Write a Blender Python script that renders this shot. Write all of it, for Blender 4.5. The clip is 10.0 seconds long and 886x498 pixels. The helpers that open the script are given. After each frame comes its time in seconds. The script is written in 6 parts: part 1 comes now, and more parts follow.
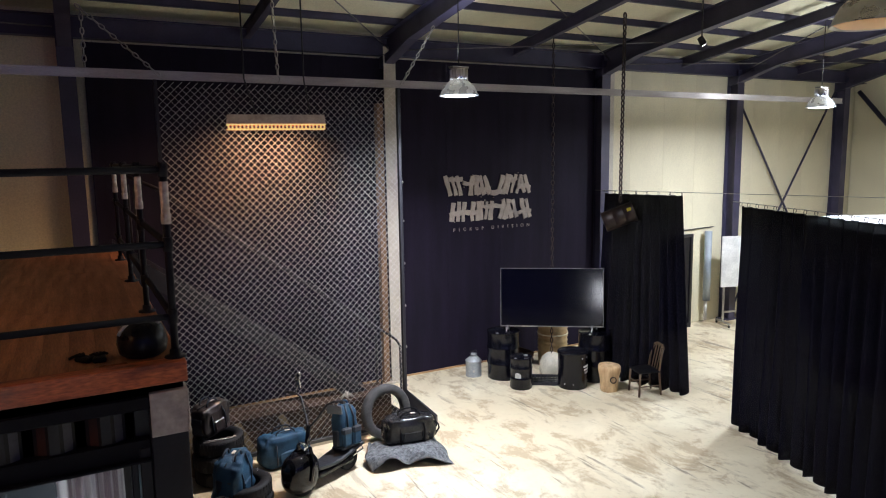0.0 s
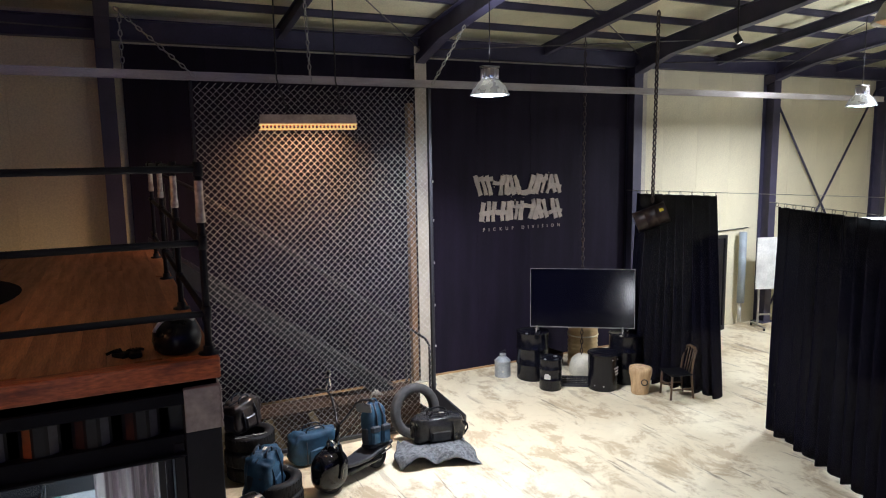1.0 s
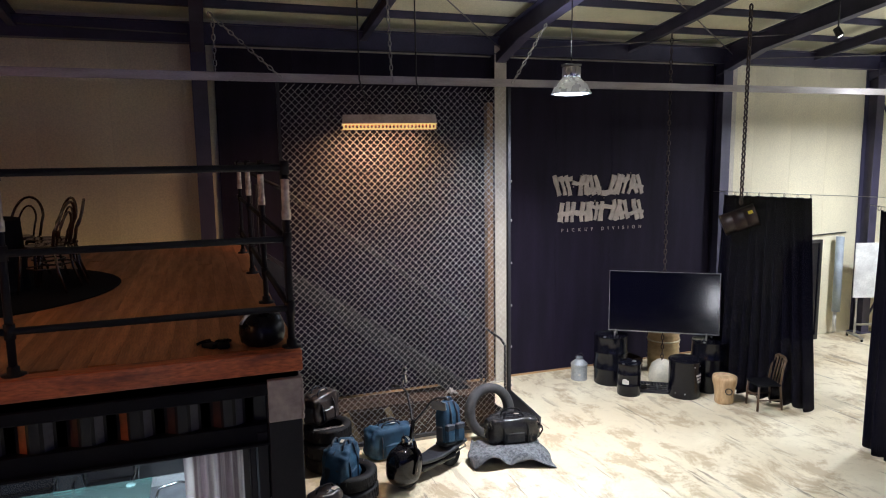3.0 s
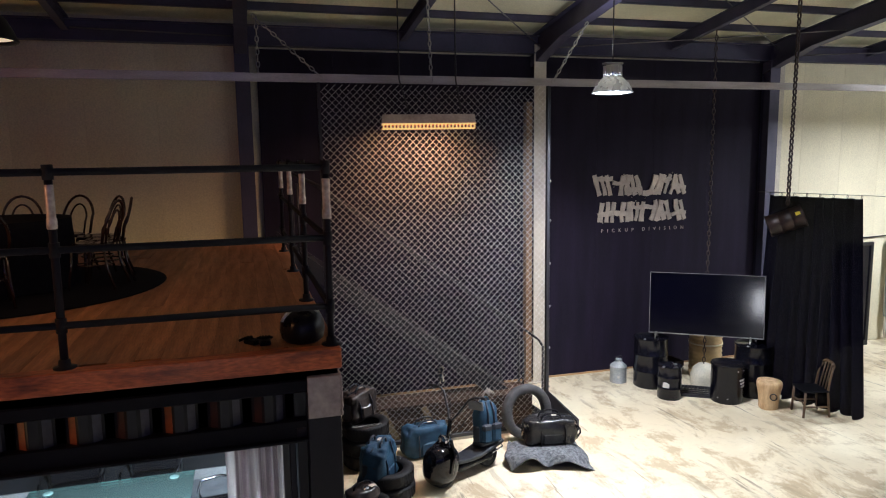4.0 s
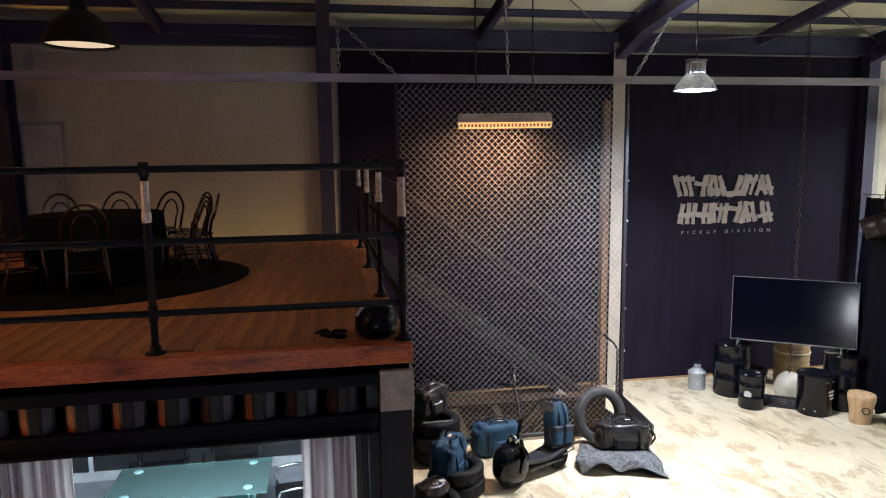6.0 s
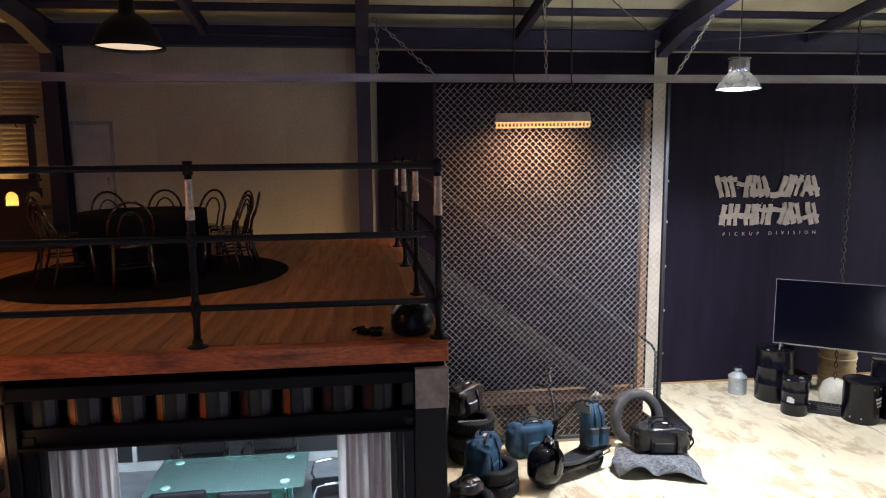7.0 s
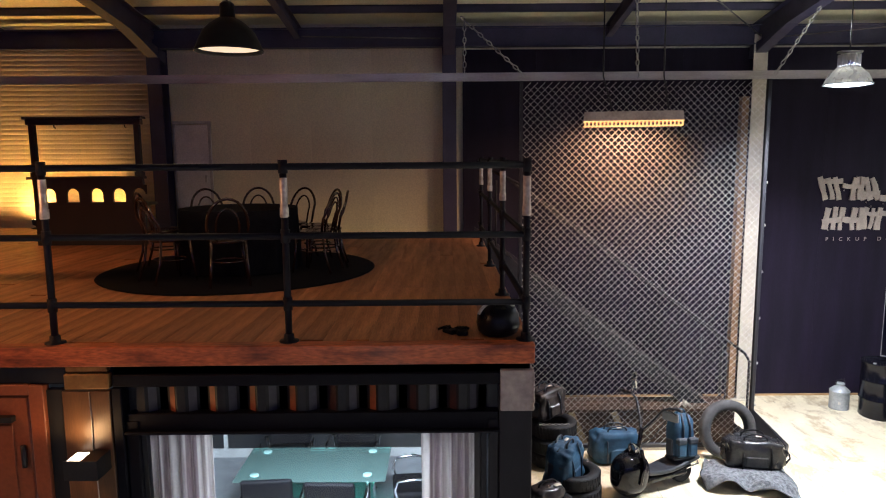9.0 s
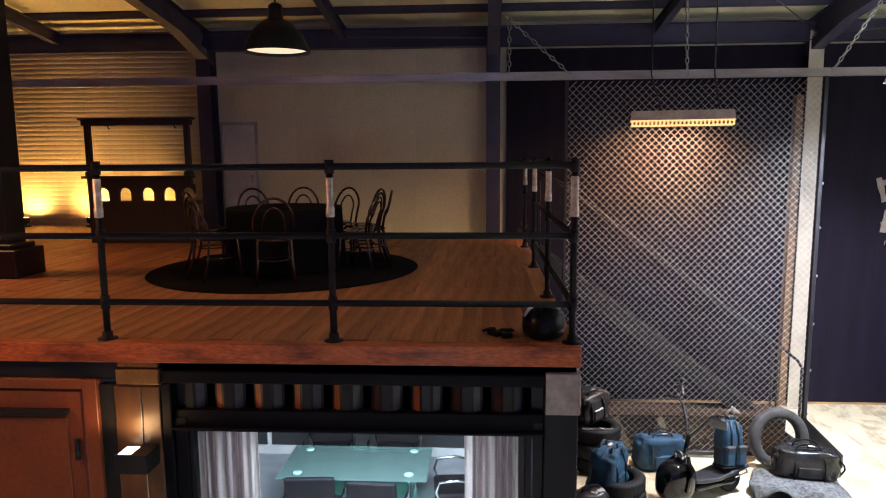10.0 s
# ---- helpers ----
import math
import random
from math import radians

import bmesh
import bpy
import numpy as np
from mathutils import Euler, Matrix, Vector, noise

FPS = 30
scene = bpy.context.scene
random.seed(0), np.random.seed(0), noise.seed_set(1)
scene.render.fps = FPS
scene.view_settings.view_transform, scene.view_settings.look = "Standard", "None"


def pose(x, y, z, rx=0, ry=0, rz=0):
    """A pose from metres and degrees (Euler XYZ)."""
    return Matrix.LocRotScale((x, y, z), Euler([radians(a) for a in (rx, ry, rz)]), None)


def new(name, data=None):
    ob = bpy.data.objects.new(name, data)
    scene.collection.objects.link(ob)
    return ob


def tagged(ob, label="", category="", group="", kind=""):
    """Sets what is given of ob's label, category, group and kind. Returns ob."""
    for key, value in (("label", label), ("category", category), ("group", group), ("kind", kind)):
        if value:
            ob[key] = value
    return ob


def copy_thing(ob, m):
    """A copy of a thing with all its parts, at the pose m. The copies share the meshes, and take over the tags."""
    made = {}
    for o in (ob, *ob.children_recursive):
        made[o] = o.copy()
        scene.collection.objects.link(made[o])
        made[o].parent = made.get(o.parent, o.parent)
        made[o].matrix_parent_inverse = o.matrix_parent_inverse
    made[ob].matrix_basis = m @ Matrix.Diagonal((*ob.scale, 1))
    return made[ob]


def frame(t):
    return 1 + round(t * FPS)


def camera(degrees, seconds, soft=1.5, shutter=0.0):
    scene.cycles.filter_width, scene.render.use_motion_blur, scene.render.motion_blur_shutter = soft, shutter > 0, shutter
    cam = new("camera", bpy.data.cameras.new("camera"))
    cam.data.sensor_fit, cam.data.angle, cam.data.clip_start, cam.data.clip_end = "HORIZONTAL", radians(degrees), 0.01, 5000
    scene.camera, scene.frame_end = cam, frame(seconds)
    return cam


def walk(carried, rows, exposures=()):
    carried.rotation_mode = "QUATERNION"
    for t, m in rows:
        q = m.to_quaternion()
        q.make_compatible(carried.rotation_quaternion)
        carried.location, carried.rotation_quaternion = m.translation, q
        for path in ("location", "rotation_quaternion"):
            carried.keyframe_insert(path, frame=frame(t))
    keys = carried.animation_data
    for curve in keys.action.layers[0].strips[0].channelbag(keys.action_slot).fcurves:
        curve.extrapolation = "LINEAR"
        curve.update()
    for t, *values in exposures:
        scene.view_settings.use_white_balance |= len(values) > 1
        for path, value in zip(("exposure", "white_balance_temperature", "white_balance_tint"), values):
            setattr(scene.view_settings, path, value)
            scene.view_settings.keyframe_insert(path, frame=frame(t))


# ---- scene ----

# ---- camera: a slow pan to the left from a raised stand ----
EYE_Z = 4.1
cam = camera(65.95, 10.0, soft=1.1)
PATH = [  # seconds, x, y, pitch, roll, yaw
    (0, 0.022, -0.007, -7.84, 0.92, -28.33),
    (0.5, 0.020, -0.003, -7.84, 0.94, -27.23),
    (1, 0.018, -0.000, -7.83, 0.92, -25.85),
    (1.5, 0.015, 0.003, -7.81, 0.91, -24.25),
    (2, 0.012, 0.007, -7.79, 0.91, -22.64),
    (2.5, 0.009, 0.009, -7.78, 0.85, -21.02),
    (4, -0.001, 0.013, -7.76, 0.82, -16.22),
    (4.5, -0.002, 0.009, -7.75, 0.83, -14.62),
    (5, 0.000, 0.000, -7.76, 0.79, -13.02),
    (5.5, 0.003, -0.011, -7.76, 0.73, -11.43),
    (7, 0.007, -0.044, -7.77, 0.57, -6.78),
    (7.5, 0.001, -0.047, -7.77, 0.51, -5.10),
    (8, -0.008, -0.041, -7.77, 0.48, -3.38),
    (8.5, -0.021, -0.028, -7.76, 0.45, -1.69),
    (9, -0.035, -0.011, -7.76, 0.45, 0.02),
    (9.5, -0.048, 0.007, -7.73, 0.44, 1.74),
    (10, -0.062, 0.025, -7.73, 0.43, 3.48),
]
walk(cam, [(t, pose(x, y, EYE_Z, 0, 0, yaw) @ pose(0, 0, 0, 90 + pitch) @ pose(0, 0, 0, 0, 0, -roll))
           for t, x, y, pitch, roll, yaw in PATH],
     [(0.0, -0.22, 5550, 14), (5.0, -0.11, 5550, 14), (7.5, 0.16, 5550, 14), (10.0, 0.42, 5550, 14)])

# ---- light ----
world = bpy.data.worlds.new("night_hall")
scene.world = world
world.use_nodes = True
world.node_tree.nodes["Background"].inputs[0].default_value = (0.25, 0.38, 1.0, 1)
world.node_tree.nodes["Background"].inputs[1].default_value = 0.012


def lamp(name, kind, place, power, colour, aim=(0, 0, -1), **more):
    data = bpy.data.lights.new(name, kind)
    data.energy, data.color = power, colour
    for key, value in more.items():
        if key == "size":
            data.size = value
        elif key == "size_y":
            data.size_y = value
        elif key == "shape":
            data.shape = value
        elif key == "spread":
            data.spread = radians(value)
        elif key == "spot":
            data.spot_size = radians(value)
        elif key == "blend":
            data.spot_blend = value
        elif key == "soft":
            data.shadow_soft_size = value
    ob = new(name, data)
    ob.matrix_world = Matrix.Translation(place) @ Vector(aim).to_track_quat("-Z", "Y").to_matrix().to_4x4()
    return ob


# blue fill from behind the stand, added to tint the dark surfaces
lamp("blue_fill", "AREA", (3.0, -8.95, 5.2), 66, (0.17, 0.21, 1.0), aim=(0, 1, 0), shape="RECTANGLE", size=22.0, size_y=2.2)
COOL = (1.0, 0.97, 0.91)
WARM = (1.0, 0.56, 0.20)
# the last lamp is out of view, added to brighten the right-hand roof
HIGH_BAYS = [(4.56, 7.9, 300), (12.35, 8.0, 375), (4.49, 2.57, 26), (12.40, 2.55, 310)]
RIM_Z = 4.86
for x, y, watts in HIGH_BAYS:
    lamp("high_bay_light", "AREA", (x, y, RIM_Z - 0.03), watts, COOL, shape="DISK", size=0.42, spread=176 if x > 10 else 138)
for x, y, watts in (HIGH_BAYS[1], HIGH_BAYS[3]):  # fill added beside the lamps to brighten roof and upper wall
    lamp("roof_fill", "POINT", (x + 0.3, y - 0.55, RIM_Z + 0.5), watts * 0.18, COOL, soft=0.2)
# upward fill added over the first lamp, for the roof above it
lamp("roof_fill", "AREA", (4.56, 8.25, RIM_Z + 0.45), 22, COOL, aim=(0, 0, 1), shape="DISK", size=0.5)
lamp("heater_light", "AREA", (2.32, 8.6, 4.42), 50, (1.0, 0.52, 0.24), aim=(-0.05, 0.55, -1), shape="RECTANGLE", size=1.0, size_y=0.08, spread=132)
lamp("mezzanine_light", "AREA", (-1.70, 5.5, 4.93), 5, (1.0, 0.62, 0.30), shape="DISK", size=0.4)
lamp("shutter_uplight", "SPOT", (-5.45, 11.0, 3.16), 66, (1.0, 0.50, 0.10), aim=(0.0, 0.42, 0.8), spot=165, blend=0.8, soft=0.06)
lamp("shutter_uplight", "SPOT", (-6.60, 11.0, 3.16), 112, (1.0, 0.50, 0.10), aim=(-0.15, 0.42, 0.8), spot=150, blend=0.8, soft=0.06)
lamp("shutter_uplight", "SPOT", (-7.75, 11.0, 3.16), 80, (1.0, 0.50, 0.10), aim=(0.0, 0.42, 0.8), spot=150, blend=0.8, soft=0.06)
lamp("wall_washer_light", "AREA", (-1.9, 10.75, 2.6), 1.6, (1.0, 0.56, 0.18), aim=(0, 0.4, 1), shape="RECTANGLE", size=3.4, size_y=0.05)
lamp("meeting_room_light", "AREA", (-0.9, 5.3, 2.70), 360, (0.92, 0.97, 0.96), shape="RECTANGLE", size=1.6, size_y=0.6)
lamp("sconce_up", "SPOT", (-2.24, 3.83, 2.39), 3.5, WARM, aim=(0, 0.05, 1), spot=176, blend=0.25, soft=0.06)
lamp("sconce_down", "SPOT", (-2.26, 3.86, 2.22), 3, WARM, aim=(0, 0.25, -1), spot=110, blend=0.7, soft=0.03)
# no lamp hangs here: warm fill added for the deck boards
lamp("deck_fill", "AREA", (-6.0, 6.2, 5.6), 44, (1.0, 0.42, 0.12), shape="DISK", size=0.5, spread=125)
# unseen warm lamp, added to light door, edge beam and deck front
lamp("front_warm_fill", "AREA", (-4.4, 2.5, 4.7), 15, (1.0, 0.42, 0.14), aim=(0.45, 0.42, -0.5), shape="DISK", size=0.3, spread=120)

# ---- materials ----
def material(name, base, rough=0.6, metal=0.0, second=None, scale=3.0, detail=6.0, spread=(0.35, 0.65), bump=0.0, bump_scale=40.0,
             rough_var=0.12, stretch=(1, 1, 1), per_piece=0.0, fine=0.12, coat=0.0, specular=0.5):
    """Base colour mottled with a second colour at one scale and grained at a finer one, with relief."""
    m = bpy.data.materials.new(name)
    m.use_nodes = True
    nt, shader = m.node_tree, m.node_tree.nodes["Principled BSDF"]
    add, link = nt.nodes.new, nt.links.new
    coords = add("ShaderNodeTexCoord")
    mapping = add("ShaderNodeMapping")
    mapping.inputs["Scale"].default_value = stretch
    link(coords.outputs["Object"], mapping.inputs[0])
    second = second or tuple(c * 0.72 for c in base)
    large = add("ShaderNodeTexNoise")
    large.inputs["Scale"].default_value, large.inputs["Detail"].default_value = scale, detail
    link(mapping.outputs[0], large.inputs[0])
    small = add("ShaderNodeTexNoise")
    small.inputs["Scale"].default_value, small.inputs["Detail"].default_value = bump_scale, 4
    link(mapping.outputs[0], small.inputs[0])
    ramp = add("ShaderNodeMapRange")
    ramp.inputs[1].default_value, ramp.inputs[2].default_value = spread
    link(large.outputs[0], ramp.inputs[0])
    mix = add("ShaderNodeMix")
    mix.data_type = "RGBA"
    mix.inputs[6].default_value, mix.inputs[7].default_value = (*base, 1), (*second, 1)
    link(ramp.outputs[0], mix.inputs[0])
    grain = add("ShaderNodeMapRange")
    grain.inputs[1].default_value, grain.inputs[2].default_value = 0.3, 0.7
    grain.inputs[3].default_value, grain.inputs[4].default_value = 1 - fine, 1 + fine
    link(small.outputs[0], grain.inputs[0])
    value = grain.outputs[0]
    if per_piece:
        info = add("ShaderNodeObjectInfo")
        vary = add("ShaderNodeMapRange")
        vary.inputs[3].default_value, vary.inputs[4].default_value = 1 - per_piece, 1 + per_piece
        link(info.outputs["Random"], vary.inputs[0])
        times = add("ShaderNodeMath")
        times.operation = "MULTIPLY"
        link(value, times.inputs[0])
        link(vary.outputs[0], times.inputs[1])
        value = times.outputs[0]
    tint = add("ShaderNodeVectorMath")
    tint.operation = "SCALE"
    link(mix.outputs[2], tint.inputs[0])
    link(value, tint.inputs["Scale"])
    link(tint.outputs[0], shader.inputs["Base Color"])
    gloss = add("ShaderNodeMapRange")
    gloss.inputs[3].default_value, gloss.inputs[4].default_value = max(0.02, rough - rough_var), min(1, rough + rough_var)
    link(large.outputs[0], gloss.inputs[0])
    link(gloss.outputs[0], shader.inputs["Roughness"])
    shader.inputs["Metallic"].default_value = metal
    shader.inputs["Specular IOR Level"].default_value = specular
    shader.inputs["Coat Weight"].default_value = coat
    if bump:
        relief = add("ShaderNodeBump")
        relief.inputs["Strength"].default_value, relief.inputs["Distance"].default_value = bump, 0.01
        link(small.outputs[0], relief.inputs["Height"])
        link(relief.outputs[0], shader.inputs["Normal"])
    return m


def glow(name, colour, strength):
    m = bpy.data.materials.new(name)
    m.use_nodes = True
    shader = m.node_tree.nodes["Principled BSDF"]
    shader.inputs["Base Color"].default_value = (*colour, 1)
    shader.inputs["Emission Color"].default_value = (*colour, 1)
    shader.inputs["Emission Strength"].default_value = strength
    return m


def glass(name, colour, rough=0.02, milky=0.0):
    m = bpy.data.materials.new(name)
    m.use_nodes = True
    nt = m.node_tree
    for node in list(nt.nodes):
        if node.type == "BSDF_PRINCIPLED":
            nt.nodes.remove(node)
    out = nt.nodes["Material Output"]
    clear, shine, mix = nt.nodes.new("ShaderNodeBsdfTransparent"), nt.nodes.new("ShaderNodeBsdfGlossy"), nt.nodes.new("ShaderNodeMixShader")
    fres = nt.nodes.new("ShaderNodeFresnel")
    fres.inputs[0].default_value = 1.45
    clear.inputs[0].default_value = (*colour, 1)
    shine.inputs["Roughness"].default_value = rough
    nt.links.new(fres.outputs[0], mix.inputs[0])
    body = nt.nodes.new("ShaderNodeMixShader")
    haze = nt.nodes.new("ShaderNodeBsdfDiffuse")
    haze.inputs[0].default_value = (*(c * 0.8 for c in colour), 1)
    body.inputs[0].default_value = milky
    nt.links.new(clear.outputs[0], body.inputs[1])
    nt.links.new(haze.outputs[0], body.inputs[2])
    nt.links.new(body.outputs[0], mix.inputs[1])
    nt.links.new(shine.outputs[0], mix.inputs[2])
    nt.links.new(mix.outputs[0], out.inputs[0])
    return m


def concrete_floor():
    """Sealed pale concrete with brown blotches and dark drawn-out trowel streaks."""
    m = bpy.data.materials.new("sealed_concrete")
    m.use_nodes = True
    nt, shader = m.node_tree, m.node_tree.nodes["Principled BSDF"]
    add, link = nt.nodes.new, nt.links.new
    coords = add("ShaderNodeTexCoord")

    def layer(scale, stretch, turn, low, high, detail=8, rough=0.6):
        mapping = add("ShaderNodeMapping")
        mapping.inputs["Scale"].default_value = stretch
        mapping.inputs["Rotation"].default_value = (0, 0, radians(turn))
        link(coords.outputs["Object"], mapping.inputs[0])
        tex = add("ShaderNodeTexNoise")
        tex.inputs["Scale"].default_value, tex.inputs["Detail"].default_value, tex.inputs["Roughness"].default_value = scale, detail, rough
        tex.inputs["Distortion"].default_value = 0.4
        link(mapping.outputs[0], tex.inputs[0])
        r = add("ShaderNodeMapRange")
        r.inputs[1].default_value, r.inputs[2].default_value = low, high
        link(tex.outputs[0], r.inputs[0])
        return r.outputs[0], tex.outputs[0]

    def over(below, colour, mask, amount):
        k = add("ShaderNodeMath")
        k.operation = "MULTIPLY"
        k.inputs[1].default_value = amount
        link(mask, k.inputs[0])
        mix = add("ShaderNodeMix")
        mix.data_type = "RGBA"
        mix.inputs[7].default_value = (*colour, 1)
        if isinstance(below, tuple):
            mix.inputs[6].default_value = (*below, 1)
        else:
            link(below, mix.inputs[6])
        link(k.outputs[0], mix.inputs[0])
        return mix.outputs[2]

    blotch, raw = layer(1.7, (1.2, 0.8, 1), 8, 0.505, 0.60, 12, 0.7)
    streak, _ = layer(1.6, (2.2, 0.5, 1), 7, 0.56, 0.63, 10, 0.7)
    line, _ = layer(1.1, (4.6, 0.42, 1), 5, 0.60, 0.64, 10, 0.68)
    speck, fine = layer(9.0, (1, 1, 1), 0, 0.55, 0.75, 8, 0.7)
    mend, _ = layer(0.45, (1, 1, 1), 0, 0.45, 0.6)
    colour = over((0.64, 0.56, 0.39), (0.76, 0.69, 0.51), mend, 1.0)
    colour = over(colour, (0.35, 0.255, 0.135), blotch, 0.7)
    colour = over(colour, (0.24, 0.185, 0.105), streak, 0.45)
    colour = over(colour, (0.12, 0.095, 0.07), line, 0.7)
    colour = over(colour, (0.30, 0.24, 0.16), speck, 0.35)
    link(colour, shader.inputs["Base Color"])
    r = add("ShaderNodeMapRange")
    r.inputs[3].default_value, r.inputs[4].default_value = 0.32, 0.6
    link(raw, r.inputs[0])
    link(r.outputs[0], shader.inputs["Roughness"])
    relief = add("ShaderNodeBump")
    relief.inputs["Strength"].default_value, relief.inputs["Distance"].default_value = 0.12, 0.01
    link(fine, relief.inputs["Height"])
    link(relief.outputs[0], shader.inputs["Normal"])
    return m


M_FLOOR = concrete_floor()
M_CREAM = material("cream_panel", (0.76, 0.71, 0.51), 0.55, second=(0.68, 0.63, 0.45), scale=0.8, bump=0.025)
M_ROOF = material("roof_panel", (0.80, 0.77, 0.56), 0.5, second=(0.70, 0.67, 0.48), scale=1.2)
M_STEEL = material("grey_steel_paint", (0.058, 0.053, 0.098), 0.5, second=(0.040, 0.037, 0.070), scale=2.5, bump=0.08)
# paler copy of the column steel, with lamp light put into the colour
M_STEEL_PALE = material("pale_lit_steel", (0.58, 0.54, 0.45), 0.5, second=(0.46, 0.42, 0.35), scale=3, bump=0.05)
M_BLACKWALL = material("black_wall_board", (0.0125, 0.0080, 0.0225), 0.7, specular=0.2, second=(0.0078, 0.0058, 0.0150), scale=1.2, bump=0.08, stretch=(3, 3, 0.4))
M_BLACK = material("black_paint", (0.007, 0.007, 0.011), 0.42, second=(0.016, 0.015, 0.016), scale=4, bump=0.05)
M_GALV = material("galvanised_steel", (0.50, 0.49, 0.46), 0.38, 0.9, second=(0.36, 0.35, 0.33), scale=9, bump=0.06)
M_RAIL = material("zinc_rail", (0.58, 0.55, 0.52), 0.38, 0.45, second=(0.38, 0.34, 0.31), scale=2, bump=0.08, stretch=(0.6, 3, 3))
M_WIRE = material("galvanised_wire", (0.74, 0.72, 0.69), 0.34, 0.4, second=(0.62, 0.60, 0.57), scale=4)
M_CHAIN = material("chain_steel", (0.040, 0.032, 0.032), 0.4, 0.5, second=(0.10, 0.072, 0.06), scale=12)
M_SHUTTER = material("shutter_slat", (0.60, 0.50, 0.33), 0.45, second=(0.54, 0.45, 0.29), scale=3, per_piece=0.05)
M_PLANK = material("oak_plank", (0.38, 0.155, 0.060), 0.5, second=(0.22, 0.08, 0.030), scale=2.2, bump=0.2, bump_scale=22, stretch=(6, 0.7, 6), per_piece=0.20, fine=0.28)
M_BEAM = material("redwood_beam", (0.46, 0.11, 0.032), 0.45, coat=0.15, second=(0.15, 0.028, 0.010), scale=2.4, spread=(0.46, 0.68), bump=0.25, bump_scale=16, stretch=(1.2, 5, 5), fine=0.4)
M_CONT = material("container_black", (0.0045, 0.0040, 0.0085), 0.5, second=(0.003, 0.0028, 0.006), specular=0.14, scale=3, bump=0.08)
M_RUSTPAINT = material("orange_door_paint", (0.26, 0.066, 0.020), 0.5, second=(0.20, 0.058, 0.021), scale=1.6, bump=0.08)
M_PLATE = material("raw_steel_plate", (0.46, 0.40, 0.39), 0.5, 0.15, second=(0.30, 0.26, 0.26), scale=7, bump=0.12)
M_BRASSPLATE = material("weathered_brass_plate", (0.36, 0.20, 0.07), 0.45, 0.6, second=(0.24, 0.12, 0.04), scale=6, bump=0.12)


def let_through(m, colour, share):
    """Adds light passing through a thin cloth."""
    nt = m.node_tree
    out, shader = nt.nodes["Material Output"], nt.nodes["Principled BSDF"]
    mix, veil = nt.nodes.new("ShaderNodeMixShader"), nt.nodes.new("ShaderNodeBsdfTranslucent")
    veil.inputs[0].default_value = (*colour, 1)
    mix.inputs[0].default_value = share
    nt.links.new(shader.outputs[0], mix.inputs[1])
    nt.links.new(veil.outputs[0], mix.inputs[2])
    nt.links.new(mix.outputs[0], out.inputs[0])
    return m

# ---- mesh tools ----
def box(bm, x0, x1, y0, y1, z0, z1, m=None):
    """A box between two corners."""
    v = [bm.verts.new((x, y, z)) for z in (z0, z1) for y in (y0, y1) for x in (x0, x1)]
    for q in ((0, 2, 3, 1), (4, 5, 7, 6), (0, 1, 5, 4), (2, 6, 7, 3), (0, 4, 6, 2), (1, 3, 7, 5)):
        bm.faces.new([v[i] for i in q])
    if m is not None:
        bmesh.ops.transform(bm, matrix=m, verts=v)
    return v


def soft_box(bm, x0, x1, y0, y1, z0, z1, r=0.01, seg=2, m=None):
    """A box with rounded edges."""
    t = bmesh.new()
    box(t, x0, x1, y0, y1, z0, z1)
    bmesh.ops.bevel(t, geom=t.edges[:], offset=r, segments=seg, profile=0.5, affect="EDGES")
    if m is not None:
        bmesh.ops.transform(t, matrix=m, verts=t.verts)
    merge(bm, t)


def merge(bm, other):
    made = {v: bm.verts.new(v.co) for v in other.verts}
    for f in other.faces:
        try:
            bm.faces.new([made[v] for v in f.verts]).smooth = f.smooth
        except ValueError:
            pass
    other.free()


def turned(bm, profile, seg=24, m=None, smooth=True):
    """A solid of revolution about z from (radius, height) pairs; ends of radius 0 close it."""
    rings = []
    for r, z in profile:
        if r < 1e-5:
            rings.append([bm.verts.new((0, 0, z))])
        else:
            rings.append([bm.verts.new((r * math.cos(a), r * math.sin(a), z)) for a in (2 * math.pi * i / seg for i in range(seg))])
    for a, b in zip(rings, rings[1:]):
        for i in range(seg):
            j = (i + 1) % seg
            if len(a) == 1 and len(b) == 1:
                continue
            if len(a) == 1:
                f = bm.faces.new((a[0], b[j], b[i]))
            elif len(b) == 1:
                f = bm.faces.new((a[i], a[j], b[0]))
            else:
                f = bm.faces.new((a[i], a[j], b[j], b[i]))
            f.smooth = smooth
    if m is not None:
        bmesh.ops.transform(bm, matrix=m, verts=[v for ring in rings for v in ring])


def tube(bm, points, r, seg=8, closed=False, caps=True, flat=1.0):
    """A pipe along points; r may be a list."""
    pts = [Vector(p) for p in points]
    n = len(pts)
    radii = r if isinstance(r, (list, tuple)) else [r] * n
    rings, side = [], None
    for i, p in enumerate(pts):
        a = pts[(i - 1) % n] if (closed or i) else pts[0]
        b = pts[(i + 1) % n] if (closed or i < n - 1) else pts[-1]
        way = (b - a).normalized()
        if side is None:
            side = way.orthogonal().normalized()
            if abs(way.z) < 0.9:
                side = way.cross(Vector((0, 0, 1))).normalized()
        side = (side - way * side.dot(way)).normalized()
        up = way.cross(side)
        rings.append([bm.verts.new(p + radii[i] * (math.cos(t) * side + flat * math.sin(t) * up)) for t in (2 * math.pi * k / seg for k in range(seg))])
    for i in range(n if closed else n - 1):
        a, b = rings[i], rings[(i + 1) % n]
        for k in range(seg):
            bm.faces.new((a[k], a[(k + 1) % seg], b[(k + 1) % seg], b[k])).smooth = True
    if caps and not closed:
        bm.faces.new(rings[0][::-1])
        bm.faces.new(rings[-1])


def rod(bm, a, b, r, seg=8):
    tube(bm, [a, b], r, seg)


